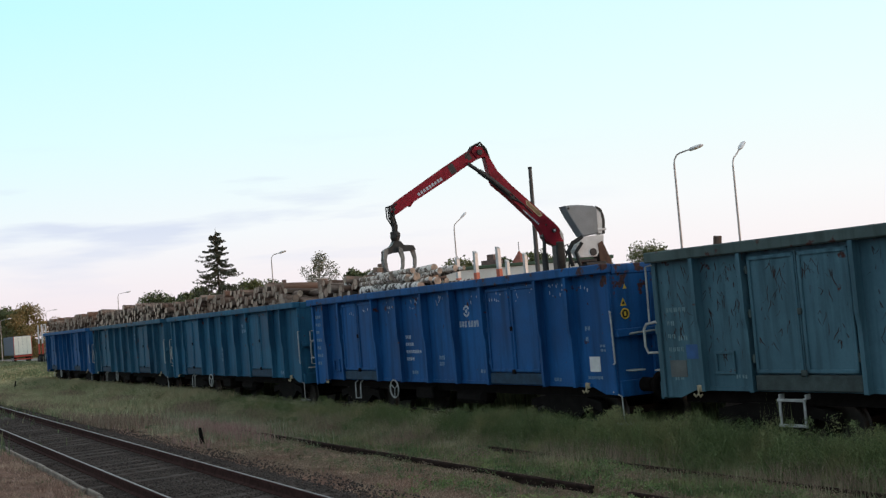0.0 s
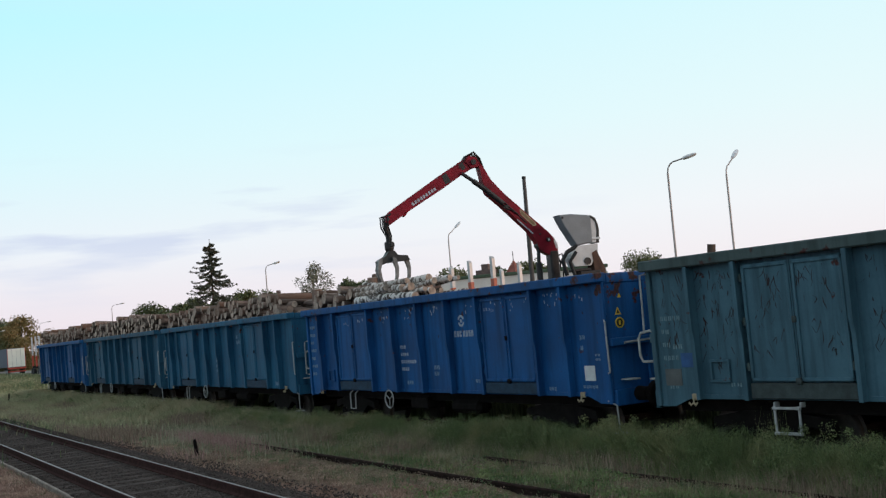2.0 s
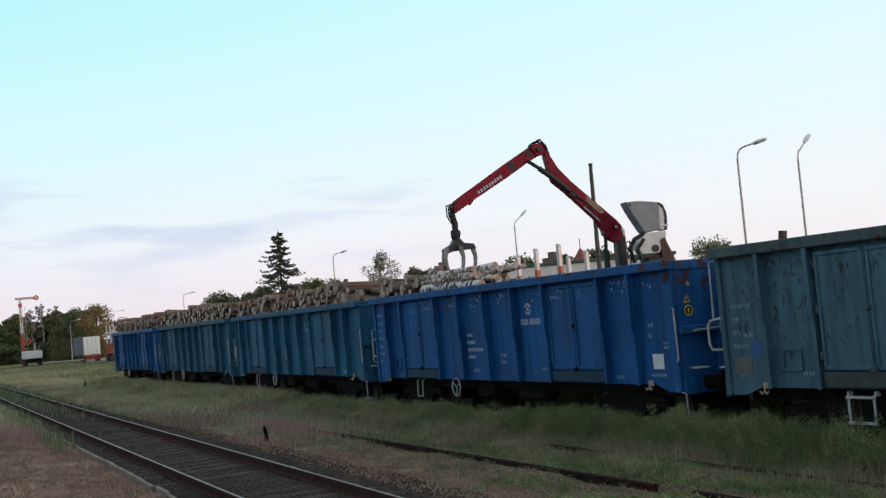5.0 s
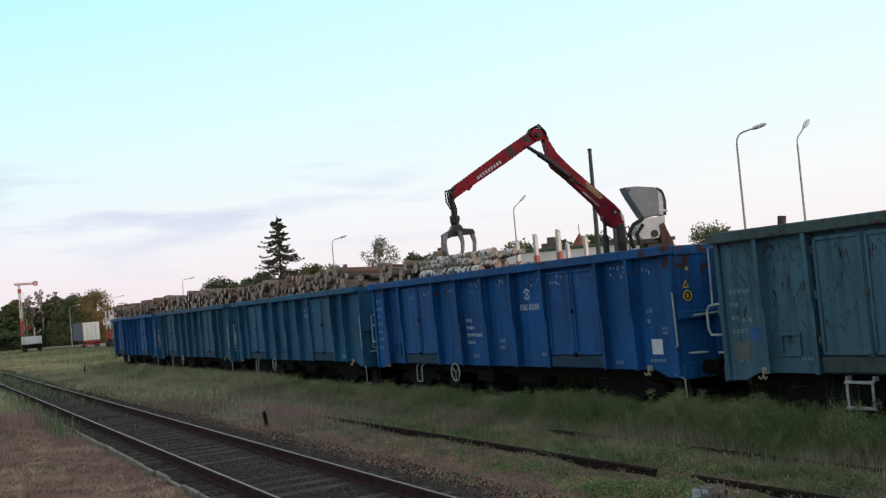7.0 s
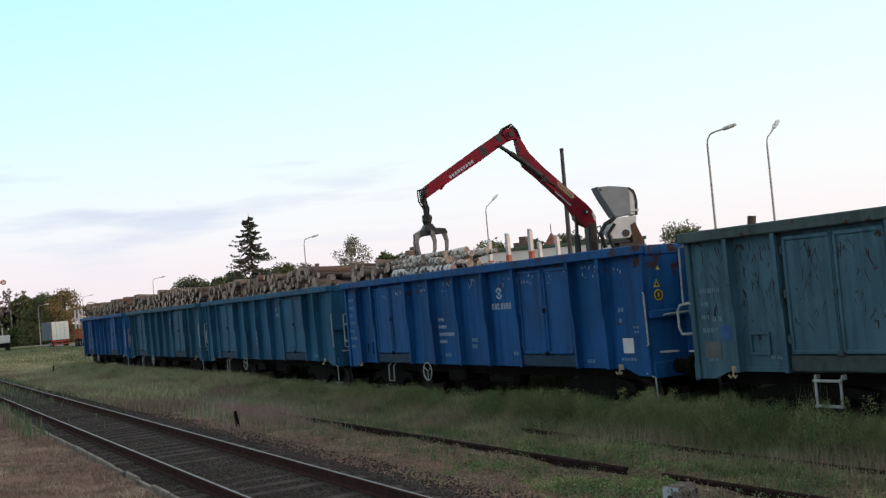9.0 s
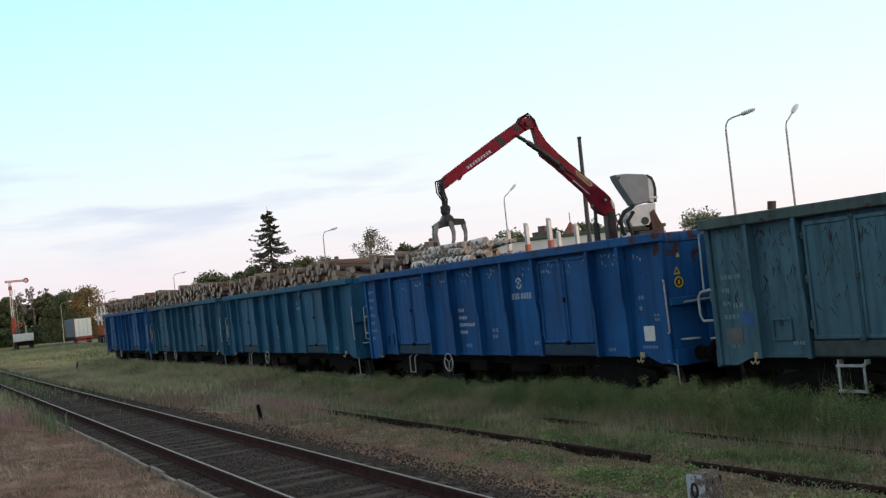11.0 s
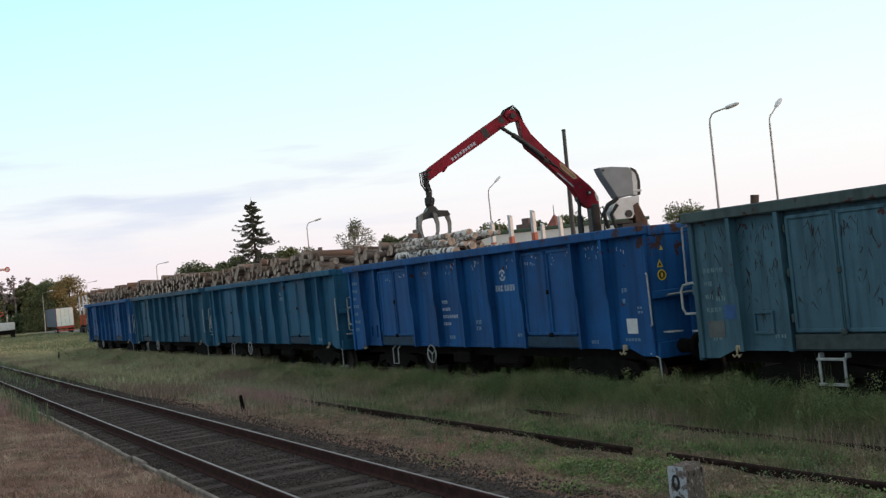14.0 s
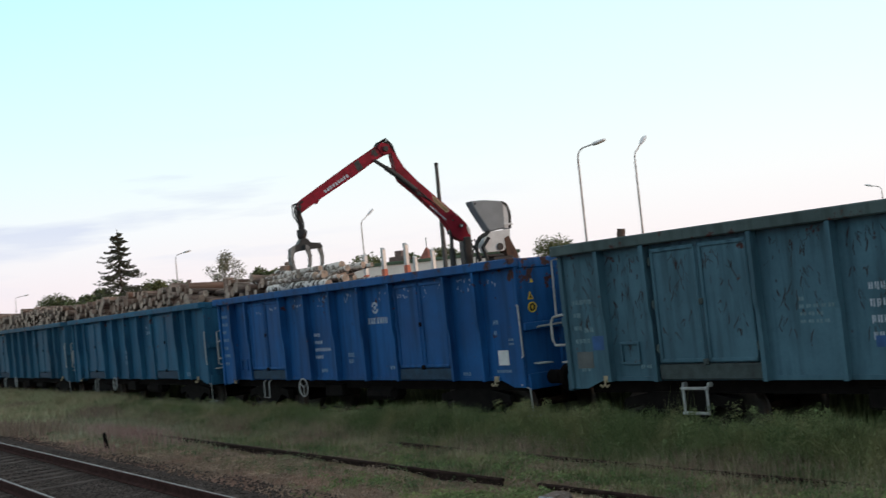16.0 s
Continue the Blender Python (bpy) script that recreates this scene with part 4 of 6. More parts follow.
m3, m4, m5 = place(*WAGONS[2][:2]), place(*WAGONS[3][:2]), place(*WAGONS[4][:2])
for wi, m, x0, x1, hf in ((2, m3, 0.3, 11.9, H_W3), (3, m4, 0.3, 3.0, H_W4)):
    for k, lm, _ in heap_rows(x0, x1, hf, wi + 5):
        if (lm.translation.z > 3.0):
            add_log(SHORT[k], m @ lm, "rough-barked cut log lying across the wagon load", "logs in the wagons")
for wi, hf, lab in ((0, H_W1, "heap of cut logs filling the far blue wagon"), (1, H_W2, "heap of cut logs filling the petrol-blue wagon")):
    m, g = place(*WAGONS[wi][:2]), Geo()
    for k, lm, _ in heap_rows(0.3, LEN - 0.3, hf, wi + 9):
        if lm.translation.z > 3.0:
            mm, me = m @ lm, SHORT[k]
            b = len(g.v)
            g.v += [tuple(mm @ v.co) for v in me.vertices]
            for p in me.polygons:
                g.f.append(tuple(b + i for i in p.vertices))
                g.m.append(p.material_index + (2 if k in (1, 4) else 0))
    tagged(part("log_load", g, [BARK, CUT, PALE_BARK, CUT_DARK]), lab, "logs", kind="stuff")
# logs lying lengthways and a few set upright
for x, y, z, k in ((11.5, 0.33, 3.18, 1), (11.6, 0.33, 3.34, 2), (11.4, 0.52, 3.46, 1), (11.7, 0.6, 3.22, 2), (11.6, 1.0, 3.44, 1), (11.7, 1.6, 3.42, 2)):
    add_log(SHORT[k], m3 @ pose(x - 0.4, y, z, 0, random.uniform(-3, 3), random.uniform(-6, 6)), "dark-barked log lying lengthways on the load", "logs in the wagons")
for m, x, y, z, k, tilt in ((m4, 0.22, 0.35, 2.50, 4, 6), (m3, 0.4, 0.4, 2.50, 5, -4), (m4, 2.6, 0.9, 2.60, 4, 5), (m5, 0.40, 1.2, 2.24, 0, 4), (m4, 1.75, 1.6, 2.75, 4, -7)):
    add_log(SHORT[k], m @ pose(x, y, z, 0, 90 + tilt, 0), "reddish split log standing upright in the wagon", "logs in the wagons")
rr = random.Random(12)
for z, x0, ys in ((3.10, 4.2, (0.34, 0.56, 0.78, 1.0, 1.25, 1.5, 1.8)), (3.27, 4.3, (0.32, 0.55, 0.78, 1.02, 1.28, 1.6)), (3.44, 4.0, (0.36, 0.58, 0.82, 1.08, 1.35)), (3.58, 3.6, (0.42, 0.70, 1.0))):
    for y in ys:
        add_log(LONG[rr.randrange(4)], m4 @ pose(x0 + rr.uniform(-0.35, 0.35), y, z + rr.uniform(-0.03, 0.03), rr.uniform(-180, 180), rr.uniform(-5.5, 5.5), rr.uniform(-13, 13) * min(1.0, max(0.0, (y - 0.33) * 4))), "white-barked birch log lying lengthways under the grapple", "birch logs under the grapple")
THIN = [log_mesh("log", random.uniform(2.2, 3.4), r, BIRCH, 80 + k) for k, r in enumerate((0.05, 0.062, 0.075, 0.09))]
for _ in range(26):
    f = rr.random()
    add_log(THIN[rr.randrange(4)], m4 @ pose(2.3 + 1.9 * f, rr.uniform(0.45, 1.7), 3.34 + 0.30 * math.sin(math.pi * f) * rr.uniform(0.4, 1.1), rr.uniform(-180, 180), rr.uniform(-5, 5), rr.uniform(-20, 20)), "thin white-barked birch log lying askew on the pile", "birch logs under the grapple")
for x, y, z in ((3.0, 0.62, 3.10), (6.4, 0.62, 3.07), (3.0, 1.0, 3.25), (6.1, 1.0, 3.1)):
    add_log(LONG[rr.randrange(4)], m4 @ pose(x, y, z, rr.uniform(-180, 180), rr.uniform(-2, 4), rr.uniform(-3, 3)), "white-barked birch log on the wagon load", "birch logs under the grapple")

# ---------------------------------------------------------------- timber truck with its crane, behind the wagons
truck = thing("timber_truck", "red timber lorry with pale stanchions parked behind the wagons", "lorry")
part("chassis", Geo().box(-3.2, 7.6, 5.95, 6.2, 0.85, 1.12, 0.02).box(-3.2, 7.6, 6.6, 6.85, 0.85, 1.12, 0.02).box(-3.0, 5.0, 5.3, 7.5, 1.12, 1.22, 0.02), BLACK, truck)
part("cab", Geo().prism([(6.6, 0.9), (8.55, 0.9), (8.6, 2.0), (8.5, 3.0), (8.3, 3.2), (6.75, 3.2), (6.6, 3.1)], 5.2, 7.6), RED_STEEL, truck)
part("cab_window", Geo().box(6.9, 8.1, 5.19, 5.2, 1.95, 2.8), GLASS, truck)
for x in (-2.2, -0.9, 6.9):
    for y in (5.25, 7.25):
        wh = part("wheel", Geo().tube([(x, y, 0.5), (x, y + 0.02, 0.5), (x, y + 0.28, 0.5), (x, y + 0.3, 0.5)], [0.44, 0.5, 0.5, 0.44], 20), TYRE, truck)
        part("rim", Geo().tube([(x, y - 0.01, 0.5), (x, y + 0.31, 0.5)], 0.27, 16), GALV, wh)
for x, y, z in ((-0.73, 5.3, 4.18), (0.33, 5.3, 4.28), (1.57, 5.3, 4.30), (-1.29, 7.5, 4.05), (-0.27, 7.5, 4.17)):
    s = part("stanchion", Geo().prism([(x - 0.075, 1.2), (x + 0.075, 1.2), (x + 0.06, z - 0.05), (x + 0.02, z), (x - 0.06, z + 0.03)], y - 0.05, y + 0.05), ALU, truck, "pale aluminium stanchion")
    part("stanchion_foot", Geo().box(x - 0.085, x + 0.085, y - 0.06, y + 0.06, 1.2, z - 0.62, 0.01), ORANGE, s, "orange lower sleeve")

crane = thing("timber_crane", "red knuckle-boom timber crane with grapple, folded over the wagon", "crane", m=Matrix.Translation((3.66, 6.0, 0)) @ Matrix.Rotation(radians(-102.3), 4, "Z"))
part("column", Geo().box(-0.06, 0.20, -0.17, 0.17, 1.2, 4.25, 0.04).box(-0.30, 0.45, -0.32, 0.32, 1.2, 1.75, 0.05), CRANE_DARK, crane, "dark steel slewing column")
main = Geo()
for prof in ([(2.30, 6.95), (2.10, 6.90), (1.96, 6.68), (2.24, 6.60), (2.42, 6.80)], [(2.10, 6.90), (1.88, 6.56), (1.72, 6.26), (1.86, 5.90), (1.96, 6.20), (2.04, 6.66)],
             [(1.72, 6.26), (1.36, 5.86), (1.01, 5.53), (0.18, 4.76), (0.06, 4.62), (0.56, 4.52), (0.75, 4.83), (1.49, 5.57), (1.86, 5.90)], [(0.06, 4.62), (-0.05, 4.42), (-0.05, 4.13), (0.12, 4.09), (0.46, 4.27), (0.56, 4.52)]):
    main.prism(prof, -0.14, 0.14)
mb = part("main_boom", main, CRANE_RED, crane, "red main boom")
part("boom_pin", Geo().tube([(0.22, -0.2, 4.55), (0.22, 0.2, 4.55)], 0.060, 12), CRANE_DARK, mb)
part("boom_pin", Geo().tube([(0.22, 0.2, 4.55), (0.22, 0.212, 4.55)], 0.030, 12), CAB_WHITE, mb, "bright pin end")
part("boom_pin", Geo().tube([(0.44, -0.16, 4.72), (0.44, 0.16, 4.72)], 0.025, 10), CRANE_DARK, mb)
part("head_plate", Geo().prism([(0.02, 4.56), (-0.04, 4.42), (-0.04, 4.30), (0.0, 4.30), (0.05, 4.50)], 0.141, 0.146), CAB_WHITE, mb, "white plate on the boom foot")
# black grease along the underside and hydraulic pipes on the flank
part("pipe", Geo().tube([(1.42, 0.15, 5.66), (1.05, 0.15, 5.30), (0.80, 0.15, 5.04)], 0.016, 6), CRANE_DARK, mb)
part("pipe_clamp", Geo().box(1.30, 1.44, 0.142, 0.175, 5.46, 5.56, 0.01), CRANE_DARK, mb)
part("back_edge", Geo().tube([(1.72, 0.0, 6.28), (1.36, 0.0, 5.88), (1.01, 0.0, 5.55), (0.18, 0.0, 4.78)], 0.022, 6), CRANE_DARK, mb)
part("boom_pin", Geo().tube([(2.20, -0.2, 6.77), (2.20, 0.2, 6.77)], 0.075, 12), CRANE_DARK, mb)
g = Geo()
for y0, y1 in ((0.141, 0.145),):
    ring = [(0.98, 5.43), (0.90, 5.39), (0.56, 5.06), (0.52, 4.97), (0.62, 4.95), (0.96, 5.29)]
    g.prism(ring, y0, y1)
part("maker_plate", g, PLATE_EDGE, mb, "tan-edged maker's plate")
part("plate_face", Geo().prism([(0.95, 5.39), (0.90, 5.36), (0.58, 5.05), (0.56, 4.99), (0.62, 4.98), (0.94, 5.30)], 0.146, 0.149), PLATE_BEIGE, mb)
g = Geo()
for k in range(11):
    a = k / 11
    u, z = 1.06 - 0.44 * a, 5.17 - 0.42 * a
    g.prism([(u, z), (u - 0.028, z - 0.026), (u - 0.004, z - 0.056), (u + 0.026, z - 0.030)], 0.141, 0.144)
mark("lettering", g, WHITE, mb, "row of white letter bars")
outer = Geo()
for prof in ([(4.62, 5.56), (3.18, 6.44), (2.34, 6.92), (2.16, 6.79), (2.24, 6.60), (2.56, 6.43), (3.12, 6.09), (4.12, 5.53), (4.66, 5.20), (4.76, 5.30), (4.74, 5.46)], [(4.12, 5.54), (4.22, 5.41), (4.27, 5.46), (4.20, 5.52)]):
    outer.prism(prof, -0.10, 0.10)
ob_ = part("outer_boom", outer, CRANE_RED, crane, "red outer boom")
g = Geo()
for k in range(9):
    a = k / 9
    u, z = 4.02 - 0.72 * a, 5.745 + 0.415 * a
    g.prism([(u, z), (u - 0.055, z + 0.033), (u - 0.095, z - 0.040), (u - 0.040, z - 0.073)], 0.101, 0.104)
mark("lettering", g, WHITE, ob_, "row of white letter bars")
part("clamp_band", Geo().prism([(3.12, 6.44), (2.98, 6.52), (2.86, 6.28), (3.02, 6.20)], -0.103, 0.103), CRANE_DARK, ob_, "black clamp band")
part("clamp_band", Geo().prism([(2.62, 6.72), (2.50, 6.80), (2.40, 6.62), (2.50, 6.56)], -0.103, 0.103), CRANE_DARK, ob_, "black clamp band")
cyl = part("boom_cylinder", Geo().tube([(1.46, 0.20, 5.60), (1.90, 0.19, 5.98), (2.26, 0.17, 6.26)], 0.072, 12), CRANE_DARK, crane)
part("cylinder_rod", Geo().tube([(2.26, 0.17, 6.26), (2.55, 0.13, 6.48)], 0.05, 12), CRANE_DARK, cyl)
lift = part("lift_cylinder", Geo().tube([(0.50, 0, 1.75), (0.49, 0, 3.95)], 0.085, 12), CRANE_DARK, crane)
part("cylinder_rod", Geo().tube([(0.49, 0, 3.95), (0.46, 0, 4.42)], 0.05, 12).tube([(0.46, -0.12, 4.42), (0.46, 0.12, 4.42)], 0.09, 12), CRANE_DARK, lift)
for k, off in enumerate((-0.10, -0.04, 0.03, 0.09)):
    part("hose", Geo().tube([(2.60, off, 6.62), (2.36, off, 6.96), (2.14, off, 7.00 + 0.02 * k), (1.98, off, 6.88), (1.90, off, 6.62)], 0.018, 6), HOSE, crane)
for off in (-0.13, 0.16):
    part("hose", Geo().tube([(1.48, off, 5.62), (1.36, off, 5.46), (1.22, off, 5.42), (1.05, off, 5.30)], 0.022, 6), HOSE, crane)
    part("hose", Geo().tube([(-0.05, off, 4.1), (-0.14, off, 4.15), (-0.22, off, 3.9), (-0.14, off, 3.6), (-0.12, off, 3.0)], 0.022, 6), HOSE, crane)
# hanging link, rotator and grapple
link = part("link", Geo().tube([(4.70, 0, 5.36), (4.72, 0, 5.05), (4.69, 0, 4.92)], [0.07, 0.06, 0.075], 10).tube([(4.70, -0.12, 5.36), (4.70, 0.12, 5.36)], 0.05, 10), CRANE_DARK, crane)
for k, (du, dy) in enumerate(((0.10, 0.05), (0.13, -0.04), (0.07, 0.09), (-0.03, 0.11))):
    part("hose", Geo().tube([(4.60, dy, 5.50), (4.74 + du, dy, 5.42), (4.73 + du, dy, 5.14), (4.66 + du * 0.6, dy, 4.92), (4.68 + du * 0.4, dy, 4.70), (4.70, dy * 0.5, 4.58)], 0.02, 6), HOSE, link)
rot = part("rotator", Geo().tube([(4.69, 0, 4.92), (4.69, 0, 4.78), (4.69, 0, 4.76), (4.69, 0, 4.60), (4.69, 0, 4.46)], [0.075, 0.075, 0.125, 0.125, 0.08], 14).box(4.58, 4.70, -0.15, 0.15, 4.62, 4.74, 0.02), CRANE_DARK, crane)
grap = Geo().prism([(5.05, 4.14), (5.06, 4.28), (4.84, 4.40), (4.76, 4.52), (4.60, 4.52), (4.52, 4.41), (4.26, 4.38), (4.20, 4.26), (4.50, 4.24), (4.80, 4.22)], -0.17, 0.17)
gp = part("grapple_head", grap, CRANE_DARK, crane, "dark grapple head")
TINE = [(-0.03, 4.36), (0.07, 4.30), (0.11, 4.06), (0.09, 3.85), (0.02, 3.66), (-0.05, 3.58), (-0.04, 3.66), (0.02, 3.86), (0.03, 4.05), (-0.03, 4.24)]


def tine(u, y, sign, width=0.055):
    """A curved flat claw, opening to one side."""
    g = Geo()
    n_ = len(TINE)
    for k in range(n_ // 2):
        a, b, c, d = TINE[k], TINE[k + 1], TINE[n_ - 2 - k], TINE[n_ - 1 - k]
        g.prism([(u + sign * p[0], p[1]) for p in (a, b, c, d)], y - width, y + width)
    return part("claw", g, CLAW, gp, "worn grey steel claw")


for u, y, s in ((4.99, 0.16, 1), (4.95, -0.18, 1), (4.27, 0.0, -1), (4.66, 0.22, -1)):
    tine(u, y, s)

cabin = thing("crane_seat_cabin", "grey and white crane operator's cabin with lifted hood", "crane cabin", m=Matrix.Translation((4.75, 6.2, 0)) @ Matrix.Rotation(radians(-102.3), 4, "Z"))
def soft_prism(prof, half, inset=0.035):
    """A slab with its long edges chamfered."""
    cx, cz = sum(p[0] for p in prof) / len(prof), sum(p[1] for p in prof) / len(prof)
    k = 1 - inset / 0.35
    small = [(cx + (a - cx) * k, cz + (b - cz) * k) for a, b in prof]
    g, n_ = Geo(), len(prof)
    rings = [[(a, y, b) for a, b in pr] for pr, y in ((small, -half), (prof, -half + inset), (prof, half - inset), (small, half))]
    g.poly([p for r in rings for p in r], [(i * n_ + j, i * n_ + (j + 1) % n_, (i + 1) * n_ + (j + 1) % n_, (i + 1) * n_ + j) for i in range(3) for j in range(n_)] + [tuple(range(n_)), tuple(range(3 * n_, 4 * n_))])
    return g


part("hood", soft_prism([(0.76, 5.11), (0.40, 5.12), (-0.08, 5.07), (-0.18, 5.01), (-0.17, 4.33), (0.20, 4.27), (0.32, 4.29), (0.62, 4.80), (0.71, 4.98)], 0.20, 0.025), CAB_GREY, cabin, "grey raised hood")
part("hood_bolt", Geo().tube([(0.66, 0.19, 5.03), (0.66, 0.215, 5.03)], 0.03, 10), BLACK, cabin)
part("rear_panel", Geo().prism([(-0.17, 5.02), (-0.28, 4.92), (-0.31, 4.68), (-0.27, 4.32), (-0.16, 4.33)], -0.18, 0.18), CAB_WHITE, cabin, "pale rear panel")
part("rear_frame", Geo().prism([(-0.16, 5.06), (-0.30, 4.98), (-0.36, 4.82), (-0.385, 4.66), (-0.35, 4.31), (-0.28, 4.31), (-0.31, 4.66), (-0.28, 4.88), (-0.16, 5.00)], -0.19, 0.19), BLACK, cabin, "black rear frame")
part("rear_trim", Geo().box(-0.395, -0.14, -0.205, 0.205, 4.40, 4.46, 0.01), CAB_WHITE, cabin)
part("seat_shell", Geo().prism([(0.53, 3.95), (0.50, 4.05), (0.27, 4.26), (-0.30, 4.29), (-0.28, 4.05), (-0.05, 3.72), (0.43, 3.72)], -0.2, 0.2), CAB_WHITE, cabin, "white lower shell")
part("seat_support", Geo().prism([(-0.10, 4.05), (-0.24, 4.12), (-0.46, 3.60), (-0.40, 1.2), (-0.15, 1.2), (-0.14, 3.60)], -0.18, 0.212), RUSTY, cabin, "brown dirty support plate")
part("hose_bundle", Geo().tube([(0.62, 0.1, 3.5), (0.72, 0.1, 3.9), (0.58, 0.12, 4.12), (0.30, 0.15, 4.26)], 0.06, 8).tube([(0.50, 0.30, 3.5), (0.60, 0.30, 3.85), (0.42, 0.35, 4.1)], 0.05, 8), HOSE, cabin)
part("floor_frame", Geo().box(-0.05, 0.45, -0.2, 0.212, 3.58, 3.66, 0.02).tube([(0.05, 0.20, 3.84), (0.05, 0.23, 3.84)], 0.10, 14).box(-0.3, 0.3, -0.25, 0.25, 1.2, 3.58, 0.02), CRANE_DARK, cabin)


# ---------------------------------------------------------------- street lamps and poles
def street_lamp(x, y, h, arm_dir, rise=0.26, arm=0.75, head=0.78):
    root = thing("street_lamp", "tall slender street lamp with a curved arm", "street lamp", "street lamps of the yard", m=Matrix.Translation((x, y, 0)) @ Matrix.Rotation(radians(arm_dir), 4, "Z"))
    part("post", Geo().tube([(0, 0, 0), (0, 0, h * 0.5), (0, 0, h * 0.5 + 0.01), (0, 0, h)], [0.09, 0.075, 0.058, 0.046], 10), GALV, root, smooth=True)
    pts = [(0, 0, h), (0.03, 0, h + 0.22), (0.15, 0, h + 0.42), (0.30, 0, h + 0.50), (arm, 0, h + 0.50 + rise)]
    part("arm", Geo().tube(pts, 0.036, 8), GALV, root, smooth=True)
    a = Vector((arm - 0.30, 0, rise)).normalized()
    p = Vector((arm, 0, h + 0.50 + rise))
    hd = Geo()
    sec = [(0.0, 0.07, 0.06), (0.10, 0.13, 0.09), (0.35, 0.16, 0.10), (0.70, 0.15, 0.085), (0.85, 0.06, 0.04)]
    rings = []
    for d, wy, wz in sec:
        c = p + a * (d * head)
        rings.append([c + Vector((0, wy * math.cos(t), wz * math.sin(t))) for t in [2 * math.pi * k / 10 for k in range(10)]])
    v = [q for r in rings for q in r]
    hd.poly(v, [(i * 10 + j, i * 10 + (j + 1) % 10, i * 10 + 10 + (j + 1) % 10, i * 10 + 10 + j) for i in range(4) for j in range(10)])
    hd.poly(rings[0], [tuple(range(10))]).poly(rings[-1], [tuple(range(10))])
    part("lamp_head", hd, LAMP_HEAD, root, smooth=True)
    return root


street_lamp(-10.41, 23.40, 8.55, 40, 0.10)
street_lamp(-11.36, 28.14, 8.62, 104, 0.36)
street_lamp(-40.0, 28.95, 8.42, 100, 0.34)
street_lamp(-65.74, 24.86, 8.45, 60, 0.10)
street_lamp(-128.7, 26.3, 8.2, 60, 0.12, 1.2)
street_lamp(-196.8, 28.9, 8.3, 60, 0.15, 1.6)
street_lamp(-190, 19.5, 7.0, 60, 0.15, 1.4)
street_lamp(-31.6, 80.5, 8.4, 214, 0.12)
pole = thing("steel_pole", "tall dark steel pole standing behind the lorry", "pole")
part("shaft", Geo().tube([(-8.72, 13.93, 0), (-8.72, 13.93, 4.6), (-8.70, 13.95, 8.1)], [0.105, 0.095, 0.075], 10), DARK_POLE, pole, smooth=True)
part("cap", Geo().tube([(-8.70, 13.95, 8.1), (-8.70, 13.95, 8.2)], 0.085, 10), BLACK, pole)

# ---------------------------------------------------------------- trees
def leaf_cloud(name, centres, radii, per, size, mat, parent, seed, flat=1.0):
    r = np.random.default_rng(seed)
    c = np.repeat(np.asarray(centres, float), per, 0)
    d = r.normal(size=(len(c), 3))
    d /= np.linalg.norm(d, axis=1)[:, None]
    rad = np.repeat(np.asarray(radii, float), per)[:, None] * r.uniform(0.35, 1.0, (len(c), 1))
    p = c + d * rad * np.array([1, 1, flat])
    a = r.normal(size=(len(c), 3))
    a /= np.linalg.norm(a, axis=1)[:, None]
    b = np.cross(a, r.normal(size=(len(c), 3)))
    b /= np.linalg.norm(b, axis=1)[:, None]
    s = size * r.uniform(0.5, 1.2, (len(c), 1))
    v = np.stack([p - a * s, p + b * s * 0.5, p + a * s, p - b * s * 0.5], 1).reshape(-1, 3)
    k = 4 * np.arange(len(c))[:, None]
    t = np.concatenate([k + np.array([0, 1, 2]), k + np.array([0, 2, 3])])
    ob = new(name, tri_mesh(name, v, t, mat))
    ob.parent = parent
    return ob


def broad_tree(x, y, h, w, mat, seed, label, bark=None, per=110, leaf=0.28, airy=1.0, low=0.12):
    """A broadleaf tree: tapered trunk, limbs, and a crown of many leaf clumps with gaps."""
    r = random.Random(seed)
    root = thing("tree", label, "tree", m=Matrix.Translation((x, y, 0)))
    bark = bark or TRUNK
    lean = (r.uniform(-0.3, 0.3), r.uniform(-0.3, 0.3))
    g = Geo().tube([(0, 0, -0.2), (0.1 * lean[0], 0.1 * lean[1], h * 0.3), (lean[0], lean[1], h * 0.75), (lean[0] * 1.3, lean[1] * 1.3, h * 0.95)], [h * 0.024, h * 0.018, h * 0.009, h * 0.003], 8)
    cs, rs = [], []
    for k in range(int(26 * airy) + 8):
        t = low + (0.98 - low) * (k + r.random()) / (26 * airy + 8)
        a = r.uniform(0, 2 * math.pi)
        env = math.sin(math.pi * min(1, (t - low * 0.4) ** 0.75)) ** 0.6
        d = w * env * r.uniform(0.35, 1.0)
        c = (lean[0] + d * math.cos(a), lean[1] + d * math.sin(a), h * t)
        cs.append(c)
        rs.append(w * r.uniform(0.22, 0.40))
        if k % 3 == 0:
            g.tube([(lean[0] * t, lean[1] * t, h * t * 0.72), (c[0] * 0.6, c[1] * 0.6, h * t * 0.9), c], [h * 0.007, h * 0.005, h * 0.002], 5)
    part("trunk", g, bark, root)
    leaf_cloud("crown", cs, rs, per, leaf, mat, root, seed, 0.8)
    return root


